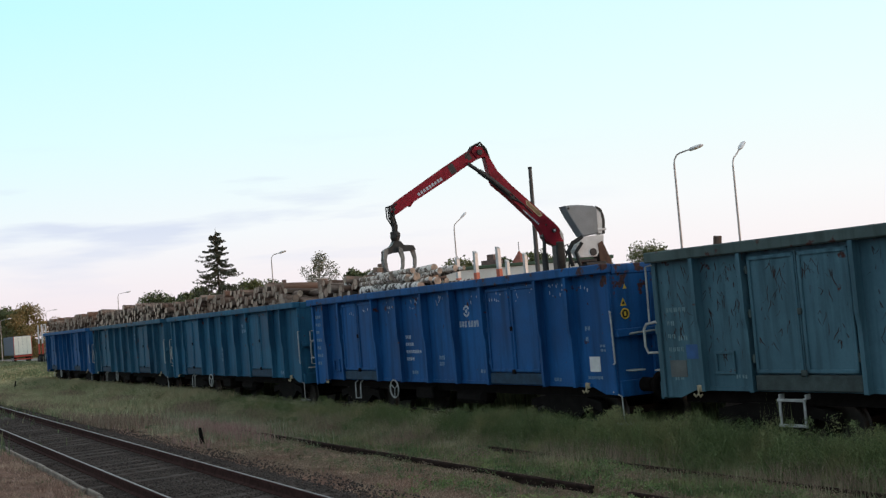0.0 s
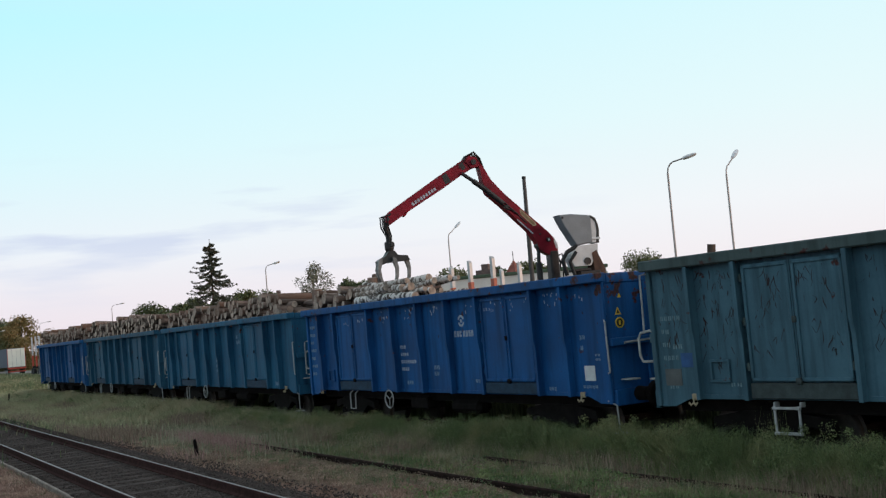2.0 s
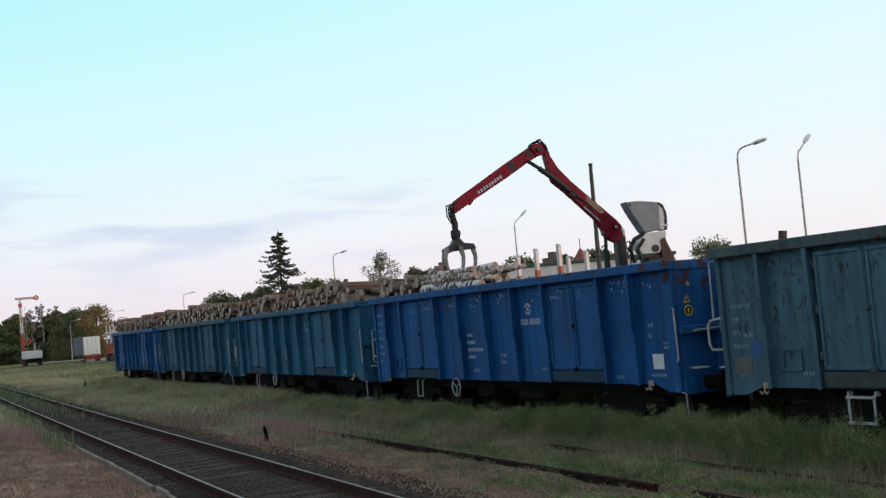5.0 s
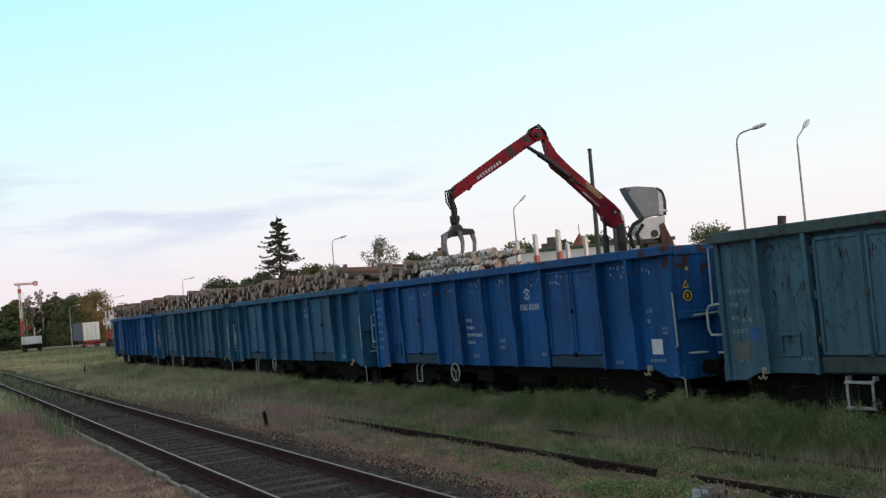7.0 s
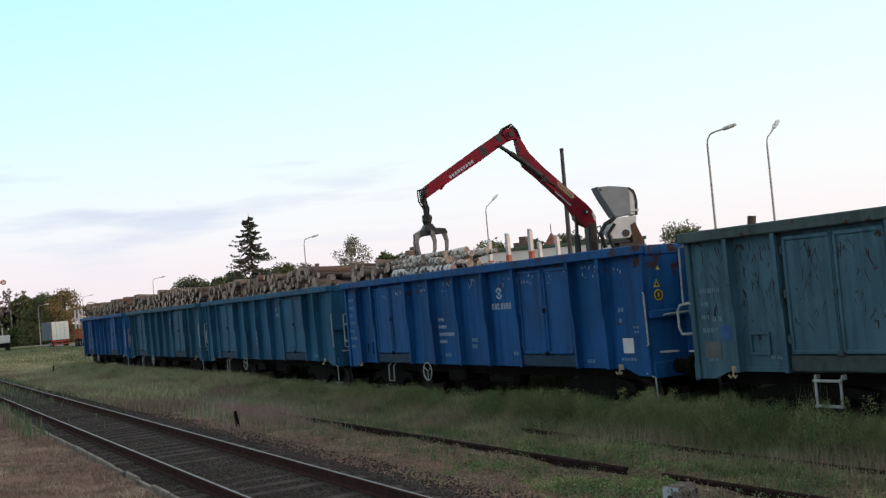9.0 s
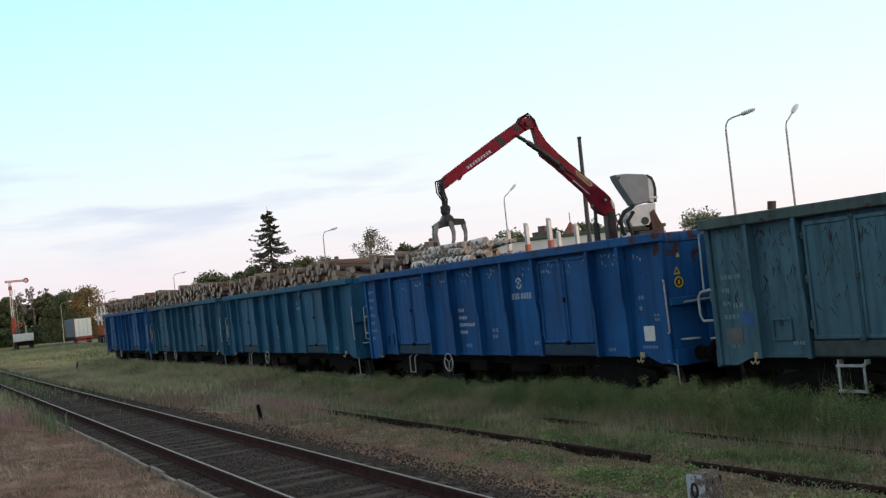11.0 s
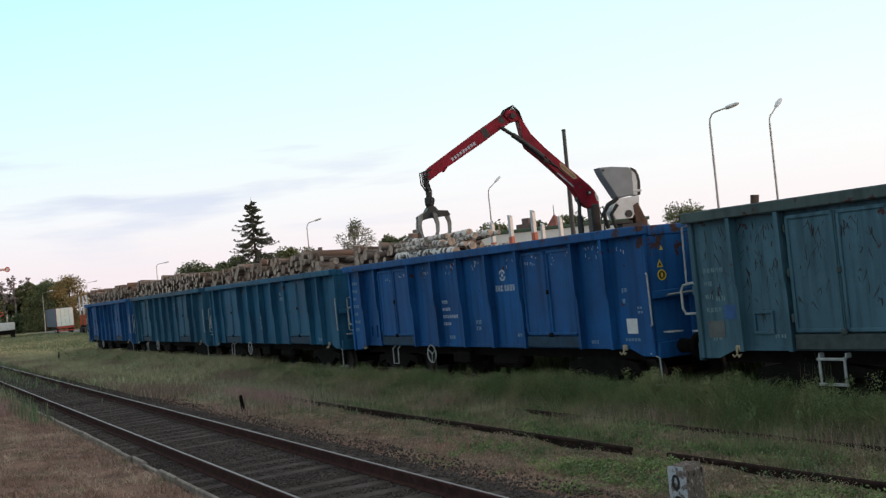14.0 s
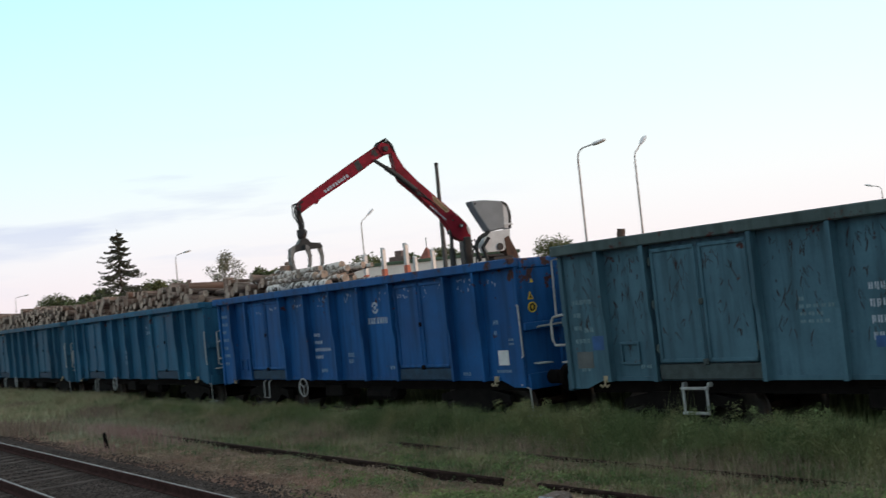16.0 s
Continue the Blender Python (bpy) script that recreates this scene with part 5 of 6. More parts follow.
def spruce(x, y, h, w, seed):
    r = random.Random(seed)
    root = thing("spruce_tree", "tall dark spruce with drooping uneven branches", "tree", m=Matrix.Translation((x, y, 0)))
    g = Geo().tube([(0, 0, -0.2), (0, 0, h * 0.5), (0, 0, h)], [0.2, 0.13, 0.015], 8)
    cs, ax = [], []
    for j in range(216):
        z = h * (0.12 + 0.85 * (j // 12 + r.uniform(-0.5, 0.5)) / 17.5)
        reach = w * max(0.0, 1 - z / h) ** 0.85 + 0.12
        a = r.uniform(0, 2 * math.pi)
        L = reach * r.uniform(0.5, 1.0) * (1.25 if r.random() < 0.18 else 1.0)
        drop = r.uniform(0.14, 0.46)
        bow = [(f * L * math.cos(a), f * L * math.sin(a), z - drop * L * math.sin(f * 2.0) + 0.10 * L * f * f) for f in (0.0, 0.3, 0.6, 0.85, 1.0)]
        g.tube(bow, [0.03, 0.025, 0.018, 0.012, 0.006], 4)
        for q in range(7):
            f = 0.16 + 0.14 * q
            cs.append((f * L * math.cos(a), f * L * math.sin(a), z - drop * L * math.sin(f * 2.0) + 0.10 * L * f * f - 0.06))
            ax.append(0.07 + 0.13 * (1 - abs(f - 0.65)) * min(1.0, L / 1.0))
    part("trunk", g, TRUNK, root)
    leaf_cloud("foliage", cs, ax, 15, 0.10, NEEDLE, root, seed, 0.65)
    return root


spruce(-71.4, 21.7, 12.1, 5.7, 5)
G_ = "trees behind the yard"
TREES = [(-96.4, 25.4, 7.0, 2.6, LEAF_DARK, 11, "dark rounded tree beside the spruce"), (-99, 28.5, 7.6, 2.8, LEAF_DARK, 12, "dark rounded tree beside the spruce"),
         (-94, 30.5, 7.2, 2.6, LEAF_MID, 13, "green tree behind the wagons"), (-103, 36.7, 8.6, 3.0, LEAF_MID, 14, "green tree behind the wagons"),
         (-108, 41.5, 8.4, 2.8, LEAF_DARK, 15, "dark green tree behind the wagons"), (-116.4, 28.5, 7.0, 3.4, LEAF_DARK, 16, "low dark bushy tree"),
         (-84.6, 42.2, 8.0, 2.8, LEAF_DARK, 17, "green tree behind the wagons"), (-90, 47, 8.2, 2.6, LEAF_MID, 33, "green tree behind the wagons"),
         (-74.4, 50.4, 8.1, 2.8, LEAF_MID, 18, "green tree behind the white shed"), (-77, 47, 7.4, 2.6, LEAF_DARK, 34, "green tree behind the white shed"),
         (-72.6, 54.5, 8.0, 2.8, LEAF_DARK, 19, "green tree behind the white shed"), (-70.6, 57.5, 8.1, 3.0, LEAF_MID, 20, "green tree behind the white shed"), (-66, 60, 7.6, 3.0, LEAF_DARK, 35, "green tree behind the white shed"),
         (-32.1, 40.2, 5.5, 2.0, LEAF_MID, 21, "low green tree behind the teal wagon"), (-34.0, 42.6, 5.3, 2.0, LEAF_MID, 22, "low green tree behind the teal wagon"),
         (-198.9, 25.6, 9.3, 4.6, LEAF_WARM, 23, "broad tree with rusty green leaves"), (-205, 22.5, 9.0, 4.2, LEAF_MID, 24, "broad green tree at the end of the yard")]
for x, y, h, w_, mt, sd, lab in TREES:
    tagged(broad_tree(x, y, h * (0.95 if -110 < x < -40 else 1.08), w_ * 1.35, mt, sd, lab, per=330 if x < -50 else 420, leaf=0.22 if x < -50 else 0.10, low=0.0), group=G_)
tagged(broad_tree(-90.9, 40.4, 10.4, 2.7, LEAF_BIRCH, 25, "thin pale birch with sparse leaves", TRUNK_PALE, 130, 0.13, 1.7, 0.15), group=G_)
for k in range(22):
    r_ = random.Random(100 + k)
    x, y = -228 + r_.uniform(-10, 8), -4 + 1.6 * k
    h = (9.8, 10.6, 9.2, 10.2, 8.8)[k % 5]
    tagged(broad_tree(x, y, h, 3.1, (LEAF_DARK, LEAF_MID, LEAF_DARK)[k % 3], 200 + k, "dark green woodland tree at the end of the line", None, 95, 0.40, 1.3, 0.0), group="woodland at the end of the line")
for k in range(16):
    r_ = random.Random(300 + k)
    tagged(broad_tree(-216 + r_.uniform(-3, 3), -3 + 2.1 * k, r_.uniform(3.2, 5.2), 2.6, (LEAF_MID, LEAF_DARK, LEAF_MID)[k % 3], 320 + k, "bushy undergrowth at the edge of the woods", None, 80, 0.32, 0.7, 0.0), group="undergrowth of the woods")
for x, y, h in ((-222, 18.5, 12.6), (-223, 21.2, 12.0), (-221, 24.5, 11.0), (-222.5, 16.5, 11.4)):
    tagged(broad_tree(x, y, h, 1.5, TWIG, int(h * 10), "bare pale-branched tree above the woods", TRUNK_PALE, 14, 0.32, 0.8, 0.5), group="bare trees")

# ---------------------------------------------------------------- buildings behind
shed = thing("white_shed", "low off-white flat-roofed building behind the lorry", "building", m=pose(-23.9, 18.0, 0, 0, 0, 58))
part("wall", Geo().box(0, 9.5, 0, 5, 0, 4.72), WALL_WHITE, shed)
part("roof", Geo().box(-0.1, 9.6, -0.1, 5.1, 4.72, 4.90, 0.03), ROOF_GREEN, shed)


def gabled(x, y, turn, w_, d, eave, ridge, wall, roof, label):
    root = thing("house", label, "house", m=pose(x, y, 0, 0, 0, turn))
    part("wall", Geo().prism([(-w_ / 2, 0), (w_ / 2, 0), (w_ / 2, eave), (0, ridge - 0.1), (-w_ / 2, eave)], 0, d), wall, root)
    for s in (-1, 1):
        part("roof", Geo().prism([(0, ridge - 0.05), (s * (w_ / 2 + 0.4), eave - 0.3), (s * (w_ / 2 + 0.4), eave - 0.12), (0, ridge + 0.15)], -0.4, d + 0.4), roof, root)
    for k in (-1, 1):
        wn = part("window", Geo().box(k * w_ / 4 - 0.5, k * w_ / 4 + 0.5, -0.03, 0.02, 1.2, 2.6), WALL_WHITE, root)
        part("pane", Geo().box(k * w_ / 4 - 0.42, k * w_ / 4 + 0.42, -0.04, -0.031, 1.28, 2.52), GLASS, wn)
    part("chimney", Geo().box(-0.3, 0.3, d * 0.4, d * 0.4 + 0.6, ridge - 0.6, ridge + 0.9, 0.02), BRICK, root)
    return root


gabled(-110.9, 44.4, 70, 9, 10, 5.0, 7.8, WALL_WHITE, ROOF_DARK, "house with a dark tiled roof among trees")
gabled(-51.0, 39.6, 60, 3.6, 5, 4.4, 6.1, BRICK, ROOF_RED, "brick house with a red tiled roof")
spire = thing("church_spire", "pointed red roof of a small tower", "tower", m=pose(-50.3, 41.5, 0, 0, 0, 20))
part("wall", Geo().box(-0.9, 0.9, -0.9, 0.9, 0, 4.9), BRICK, spire)
part("roof", Geo().tube([(0, 0, 4.9), (0, 0, 7.2)], [1.6, 0.05], 4), ROOF_RED, spire)
part("finial", Geo().tube([(0, 0, 7.1), (0, 0, 8.0)], 0.035, 6), DARK_POLE, spire)
tower = thing("brick_tower", "dark brick stepped gable tower", "tower", m=pose(-51.6, 39.5, 0, 0, 0, 30))
part("wall", Geo().box(-0.7, 0.7, -0.7, 0.7, 0, 6.6).box(-0.32, 0.32, -0.32, 0.32, 6.6, 7.1), BRICK, tower)

# ---------------------------------------------------------------- far end of the yard
gravel = part("gravel_road", Geo().prism([(-260, 17.5), (-175, 16.5), (-120, 12.0), (-70, 9.0), (-70, 14.0), (-120, 19.0), (-175, 23.0), (-260, 24.0)], 0.02, 0.035, "z"), ROAD)
tagged(gravel, "pale gravel road behind the wagons", "road", kind="structure")
semi = thing("box_trailer", "parked box trailer with cream rear doors and slate-blue sides", "trailer", m=pose(-144.9, 15.9, 0, 0, 0, -2.5))
part("side_body", Geo().box(-13.6, -0.05, -1.27, 1.27, 1.15, 3.95, 0.04), TRUCK_SIDE, semi)
for y0, y1 in ((-1.20, -0.01), (0.01, 1.20)):
    d_ = part("rear_door", Geo().box(-0.05, 0.0, y0, y1, 1.2, 3.9, 0.01), TRUCK_DOOR, semi, "cream white rear door")
    part("lock_rod", Geo().tube([(0.02, (y0 + y1) / 2, 1.2), (0.02, (y0 + y1) / 2, 3.9)], 0.02, 6), GALV, d_)
for y0 in (-1.28, 1.20):
    part("door_post", Geo().box(-0.06, 0.02, y0, y0 + 0.08, 1.0, 3.97, 0.01), RED_STEEL, semi)
part("bumper", Geo().box(-0.10, 0.03, -1.25, 1.25, 0.45, 0.62, 0.01).box(-0.10, 0.03, -1.25, 1.25, 0.85, 1.14, 0.02), RED_STEEL, semi, "red striped bumper")
for s in (-1, 1):
    part("tail_light", Geo().box(0.03, 0.06, s * 0.95 - 0.2, s * 0.95 + 0.2, 0.9, 1.08, 0.01), RED_STEEL, semi)
    for x in (-1.6, -2.9, -4.2):
        wh = part("wheel", Geo().tube([(x, s * 1.2, 0.5), (x, s * 0.85, 0.5)], 0.5, 18), TYRE, semi)
        part("rim", Geo().tube([(x, s * 1.21, 0.5), (x, s * 1.19, 0.5)], 0.28, 14), GALV, wh)
ltr = thing("log_trailer", "empty log trailer with red and white stanchions", "trailer", m=pose(-119.8, 15.6, 0, 0, 0, -1))
part("chassis", Geo().box(-7, 0.3, -0.8, 0.8, 0.9, 1.25, 0.03), UNDER, ltr)
for x in (-6.0, -3.1, -0.2):
    for y in (-0.85, 0.95):
        s_ = part("stanchion", Geo().prism([(y - 0.10, 1.2), (y + 0.10, 1.2), (y + 0.08, 5.1), (y - 0.08, 5.1)], x - 0.06, x + 0.06, "x"), ALU, ltr)
        part("stanchion_foot", Geo().box(x - 0.09, x + 0.09, y - 0.10, y + 0.10, 1.2, 2.6, 0.01), RED_STEEL, s_)
for x in (-5.5, -4.2, -0.9):
    for s in (-1, 1):
        part("wheel", Geo().tube([(x, s * 1.15, 0.48), (x, s * 0.8, 0.48)], 0.48, 16), TYRE, ltr)

sema = thing("semaphore_signal", "red and white railway semaphore signal with a level arm", "railway signal", m=pose(-156, 7.25, 0))
mast = Geo()
for dx in (-0.18, 0.18):
    for dy in (-0.18, 0.18):
        mast.tube([(dx, dy, 0.3), (dx * 0.8, dy * 0.8, 5.4)], 0.07, 6)
part("mast", mast, RED_STEEL, sema, "red lattice mast")
mast = Geo()
for dx in (-0.145, 0.145):
    for dy in (-0.145, 0.145):
        mast.tube([(dx, dy, 5.4), (dx * 0.75, dy * 0.75, 11.0)], 0.065, 6)
part("mast_top", mast, CAB_WHITE, sema, "white upper mast")
for k in range(5):
    z0 = 1.0 + 2.0 * k
    f = 1 - 0.4 * (z0 / 11)
    lat = Geo()
    for j in range(4):
        za, zb = z0 + j * 0.5, z0 + (j + 1) * 0.5
        for s in (-1, 1):
            lat.tube([(0.2 * f, -0.18 * f * s, za), (0.2 * f, 0.18 * f * s, zb)], 0.035, 4)
    part("lattice", lat, RED_STEEL if k < 2 or k == 3 else CAB_WHITE, sema)
part("band", Geo().box(-0.17, 0.17, -0.17, 0.17, 8.6, 10.2, 0.02), CAB_WHITE, sema, "white painted band")
arm = Geo().box(0.20, 0.26, -0.7, 2.1, 10.68, 11.02, 0.02)
am = part("signal_arm", arm, RED_STEEL, sema, "red-edged white arm with a round end")
part("arm_face", Geo().box(0.261, 0.27, -0.5, 2.0, 10.77, 10.93), CAB_WHITE, am)
part("arm_disc", Geo().tube([(0.23, 2.42 + 0.32 * math.cos(a), 10.85 + 0.32 * math.sin(a)) for a in [2 * math.pi * k / 18 for k in range(19)]], 0.09, 6), RED_STEEL, am)
part("arm_disc_face", Geo().tube([(0.22, 2.42, 10.85), (0.24, 2.42, 10.85)], 0.26, 16), CAB_WHITE, am)
part("lamp_box", Geo().box(-0.2, 0.3, -0.25, 0.25, 9.5, 10.1, 0.04), RED_STEEL, sema)
part("distant_disc", Geo().tube([(0.25, 0.9 + 0.30 * math.cos(a), 3.95 + 0.30 * math.sin(a)) for a in [2 * math.pi * k / 16 for k in range(17)]], 0.08, 6).box(-0.1, 0.2, 0.1, 0.7, 3.9, 4.0), RED_STEEL, sema)
part("ladder", Geo().tube([(0.3, 0.4, 0.3), (0.2, 0.3, 9.5)], 0.03, 5).tube([(0.3, 0.75, 0.3), (0.2, 0.6, 9.5)], 0.03, 5), GALV, sema)
part("base", Geo().box(-0.4, 0.4, -0.4, 0.4, -0.1, 0.35, 0.05).tube([(0.6, 0.0, 0.35), (0.6, 0.5, 0.35)], 0.4, 14), BLACK, sema)
tank = thing("flatbed_trailer", "low pale-grey box trailer parked by the signal", "trailer", m=pose(-151, 8.2, 0))
part("body", Geo().box(-4.0, 0, -1.3, 1.3, 1.35, 2.55, 0.08), CAB_WHITE, tank)
part("frame", Geo().box(-4.0, 0.05, -1.2, 1.2, 0.75, 1.33, 0.02), UNDER, tank)
part("post", Geo().tube([(-0.4, 0.3, 2.55), (-0.4, 0.3, 3.7)], 0.10, 8), GALV, tank)
for x in (-0.7, -3.2):
    for s in (-1, 1):
        part("wheel", Geo().tube([(x, s * 1.25, 0.45), (x, s * 0.95, 0.45)], 0.45, 16), TYRE, tank)

# ---------------------------------------------------------------- small posts
stone = thing("kilometre_stone", "square kilometre stone, white flaking front with black digits, bare side", "marker stone", m=pose(19.04, -4.60, 0.01, 1.5, 2, 7))
body = Geo().prism([(-0.13, -0.3), (0.13, -0.3), (0.125, 0.40), (0.09, 0.445), (-0.10, 0.44), (-0.125, 0.42)], -0.13, 0.13)
body.m = [0, 0] + [1 if k in (1, 2, 3) else 0 for k in range(6)]
part("body", body, [STONE, STONE_BARE], stone)


def digits(body, x, y, z, size, rot, parent):
    cu = bpy.data.curves.new("digits", "FONT")
    cu.body, cu.size, cu.extrude, cu.offset = body, size, 0.001, 0.006
    cu.align_x = "CENTER"
    cu.materials.append(BLACK)
    tmp = bpy.data.objects.new("digits", cu)
    scene.collection.objects.link(tmp)
    bpy.context.view_layer.update()
    me = bpy.data.meshes.new_from_object(tmp)
    scene.collection.objects.unlink(tmp)
    bpy.data.objects.remove(tmp)
    ob = part("digits", me, None, parent, "black painted digits")
    ob.matrix_basis = pose(x, y, z, 90, 0, rot)
    return ob


digits("0", -0.02, -0.1325, 0.20, 0.22, 0, stone)
digits("2", 0.0, -0.1325, -0.02, 0.22, 0, stone)
for x, y, h, t in ((3.50, -4.36, 0.42, 8), (-40.38, -1.57, 0.55, -5)):
    p_ = part("wooden_stub", Geo().tube([(0, 0, -0.2), (0, 0, h * 0.5), (0.02, 0, h)], [0.045, 0.05, 0.035], 7), UNDER)
    p_.matrix_world = pose(x, y, 0, t, 3, 0)
    tagged(p_, "short dark leaning stub post in the grass", "post")

# ---------------------------------------------------------------- grass and weeds
def grass(name, x, y, h, width, mat, label, seed, bend=0.5, z=None):
    """Blades of three triangles each, rooted on the ground."""
    r = np.random.default_rng(seed)
    n_ = len(x)
    z = ground_z(x, y) - 0.01 if z is None else z
    a = r.uniform(0, 2 * np.pi, n_)
    side = np.stack([np.cos(a), np.sin(a), np.zeros(n_)], 1) * (width * r.uniform(0.6, 1.3, n_))[:, None] * 0.5
    b = r.uniform(0, 2 * np.pi, n_)
    lean = np.stack([np.cos(b), np.sin(b), np.zeros(n_)], 1) * (h * bend * r.uniform(0.1, 1.0, n_))[:, None]
    base = np.stack([x, y, z], 1)
    up = np.stack([np.zeros(n_), np.zeros(n_), h], 1)
    mid = base + up * 0.55 + lean * 0.3
    tip = base + up + lean
    v = np.stack([base - side, base + side, mid - side * 0.8, mid + side * 0.8, tip], 1).reshape(-1, 3)
    k = 5 * np.arange(n_)[:, None]
    t = np.concatenate([k + np.array([0, 1, 3]), k + np.array([0, 3, 2]), k + np.array([2, 3, 4])])
    ob = new(name, tri_mesh(name, v, t, mat))
    return tagged(ob, label, "grass", kind="stuff")


def patchy(x, y, s=0.35, ph=0.0):
    return 0.5 + 0.25 * np.sin(s * 2.1 * x + 1.3 * np.sin(s * 1.7 * y + ph) + ph) + 0.25 * np.sin(s * 3.3 * y + 1.1 * np.sin(s * 2.3 * x) + 2 * ph)


def scatter(n_, x0, x1, y0, y1, seed, keep=None, skew=1.0):
    r = np.random.default_rng(seed)
    x = x0 + (x1 - x0) * r.random(n_) ** skew
    y = r.uniform(y0, y1, n_)
    o = track_off(x, y)
    ok = (o > 1.62) | (o < -1.39)
    ok &= (np.abs(y + 2.95) > 0.11) | (x < 1.0) | (r.random(n_) < 0.12)
    ok &= (np.abs(y + 1.20) > 0.10) | (x < 9.5) | (r.random(n_) < 0.30 + 0.7 * (patchy(x, 0 * y, 0.9, 0.4) > 0.42))
    if keep is not None:
        ok &= r.random(n_) < keep(x, y)
    x, y = x[ok], y[ok]
    return x, y, np.random.default_rng(seed + 1).uniform(0.5, 1.15, len(x))


# low mixed turf between the running line and the wagons
x, y, q = scatter(90000, -14, 27, -4.6, 0.6, 1, lambda x, y: np.clip((y + 4.7) / 2.4, 0.08, 1) * np.clip(patchy(x, y) + 0.25, 0.1, 1))
low = np.where((y > -3.3) & (y < -2.65), 0.3, np.where(y < -0.95, 0.62, 1.0))
few = np.where(y < -2.7, 0.14 + 0.5 * (patchy(x, y, 0.8, 1.0) > 0.66), 0.85) * np.where((x > 12) & (y < -2.7), 1.6, 1.0)
ok = np.random.default_rng(90).random(len(x)) < few
grass("grass", x[ok], y[ok], (0.17 * q * low)[ok], 0.012, GRASS_GREEN, "uneven green grass between the tracks", 2, 0.8)
x, y, q = scatter(150000, -16, 27, -5.3, -0.4, 4, lambda x, y: np.clip(1.2 - patchy(x, y) + np.where(y < -2.7, 0.4, 0), 0.2, 1))
grass("dry_grass", x, y, 0.06 * q, 0.010, GRASS_TAN, "short dry brown grass between the tracks", 5, 1.1)
# tall weeds along the wagons
x, y, q = scatter(110000, -9, 31, -0.75, 0.40, 7, lambda x, y: np.clip(patchy(x, y, 0.5, 1.0) + 0.3, 0.15, 1) * np.clip((x + 1) / 11, 0.4, 1))
hump = (0.5 + 0.4 * np.clip(x / 12, 0, 1)) * (0.60 + 0.34 * patchy(x, y, 0.55, 2.0)) * np.clip((y + 1.25) / 0.9, 0.3, 1)
grass("tall_weeds", x, y, hump * q * 0.95, 0.011, GRASS_LUSH, "tall dense green weeds along the wagons", 8, 1.0)
# leafy tops among them
r_ = np.random.default_rng(71)
cx, cy = r_.uniform(-12, 31, 2600), r_.uniform(-1.1, 0.35, 2600)
top = (0.46 + 0.42 * np.clip(cx / 12, 0, 1)) * (0.58 + 0.36 * patchy(cx, cy, 0.55, 2.0)) * np.clip((cy + 1.35) / 0.9, 0.25, 1)
cz = ground_z(cx, cy) + top * r_.uniform(0.3, 0.95, 2600)
tagged(leaf_cloud("weed_leaves", np.stack([cx, cy, cz], 1), r_.uniform(0.07, 0.16, 2600), 60, 0.012, GRASS_LUSH, None, 72), "leafy green weed tops along the wagons", "weeds", kind="stuff")
# pale seed heads and small white flowers standing over the weeds
n_ = 1500
cx, cy = r_.uniform(-10, 31, n_), r_.uniform(-2.3, 0.1, n_)
ok = patchy(cx, cy, 0.8, 4.4) > 0.55
cx, cy = cx[ok], cy[ok]
cz = ground_z(cx, cy) + np.interp(cy, [-2.3, -1.2, -0.6, 0.1], [0.10, 0.18, 0.40, 0.62]) * r_.uniform(0.6, 1.15, len(cx))
tagged(leaf_cloud("seed_heads", np.stack([cx, cy, cz], 1), r_.uniform(0.02, 0.05, len(cx)), 5, 0.010, PALE_TIP, None, 76), "pale seed heads and small flowers over the weeds", "weeds", kind="stuff")
# bushier clumps that rise before the bogies
bx, by = np.where(r_.random(420) < 0.8, r_.uniform(-6, 31, 420), r_.uniform(-44, -6, 420)), r_.uniform(-0.75, 0.15, 420)
n_ = r_.integers(5, 10, 420)
bx, by, bh = np.repeat(bx, n_), np.repeat(by, n_), np.repeat(r_.uniform(0.35, 0.82, 420) * np.interp(bx, [-10, 0, 9, 14], [0.6, 0.7, 0.8, 1.0]), n_)
m_ = len(bx)
cx, cy = bx + r_.normal(0, 0.20, m_), by + r_.normal(0, 0.12, m_)
cz = ground_z(cx, cy) + bh * r_.uniform(0.25, 1.0, m_)
tagged(leaf_cloud("weed_clumps", np.stack([cx, cy, cz], 1), r_.uniform(0.08, 0.16, m_), 130, 0.0135, GRASS_LUSH, None, 74), "bushy green weed clumps growing up before the wheels", "weeds", kind="stuff")
cx, cy = r_.uniform(-13, 27, 2400), r_.uniform(-4.2, -0.9, 2400)
ok = patchy(cx, cy, 0.7, 5.0) > 0.5
cx, cy = cx[ok], cy[ok]
tagged(leaf_cloud("low_weeds", np.stack([cx, cy, ground_z(cx, cy) + 0.06], 1), r_.uniform(0.06, 0.15, len(cx)), 26, 0.016, GRASS_GREEN, None, 73, 0.6), "low green weeds between the tracks", "weeds", kind="stuff")
x, y, q = scatter(46000, -46, -8, -1.0, 0.5, 9, lambda x, y: np.clip(patchy(x, y, 0.5, 1.0) + 0.35, 0.15, 1))
grass("tall_weeds", x, y, 0.62 * q * np.clip((y + 1.3) / 1.0, 0.4, 1), 0.028, MEADOW, "tall grass along the far wagons", 10, 0.8)
# added weeds, dark-coloured as shade, blocking the bright ground seen under the wagons
x, y, q = scatter(40000, -46, 31, 3.2, 4.6, 33, lambda x, y: np.clip(patchy(x, y, 0.5, 1.0) + 0.6, 0.4, 1))
grass("tall_weeds", x, y, 0.95 * q, 0.05, LEAF_DARK, "dark filler weeds added behind the wagons to close the gap below", 34, 0.3)
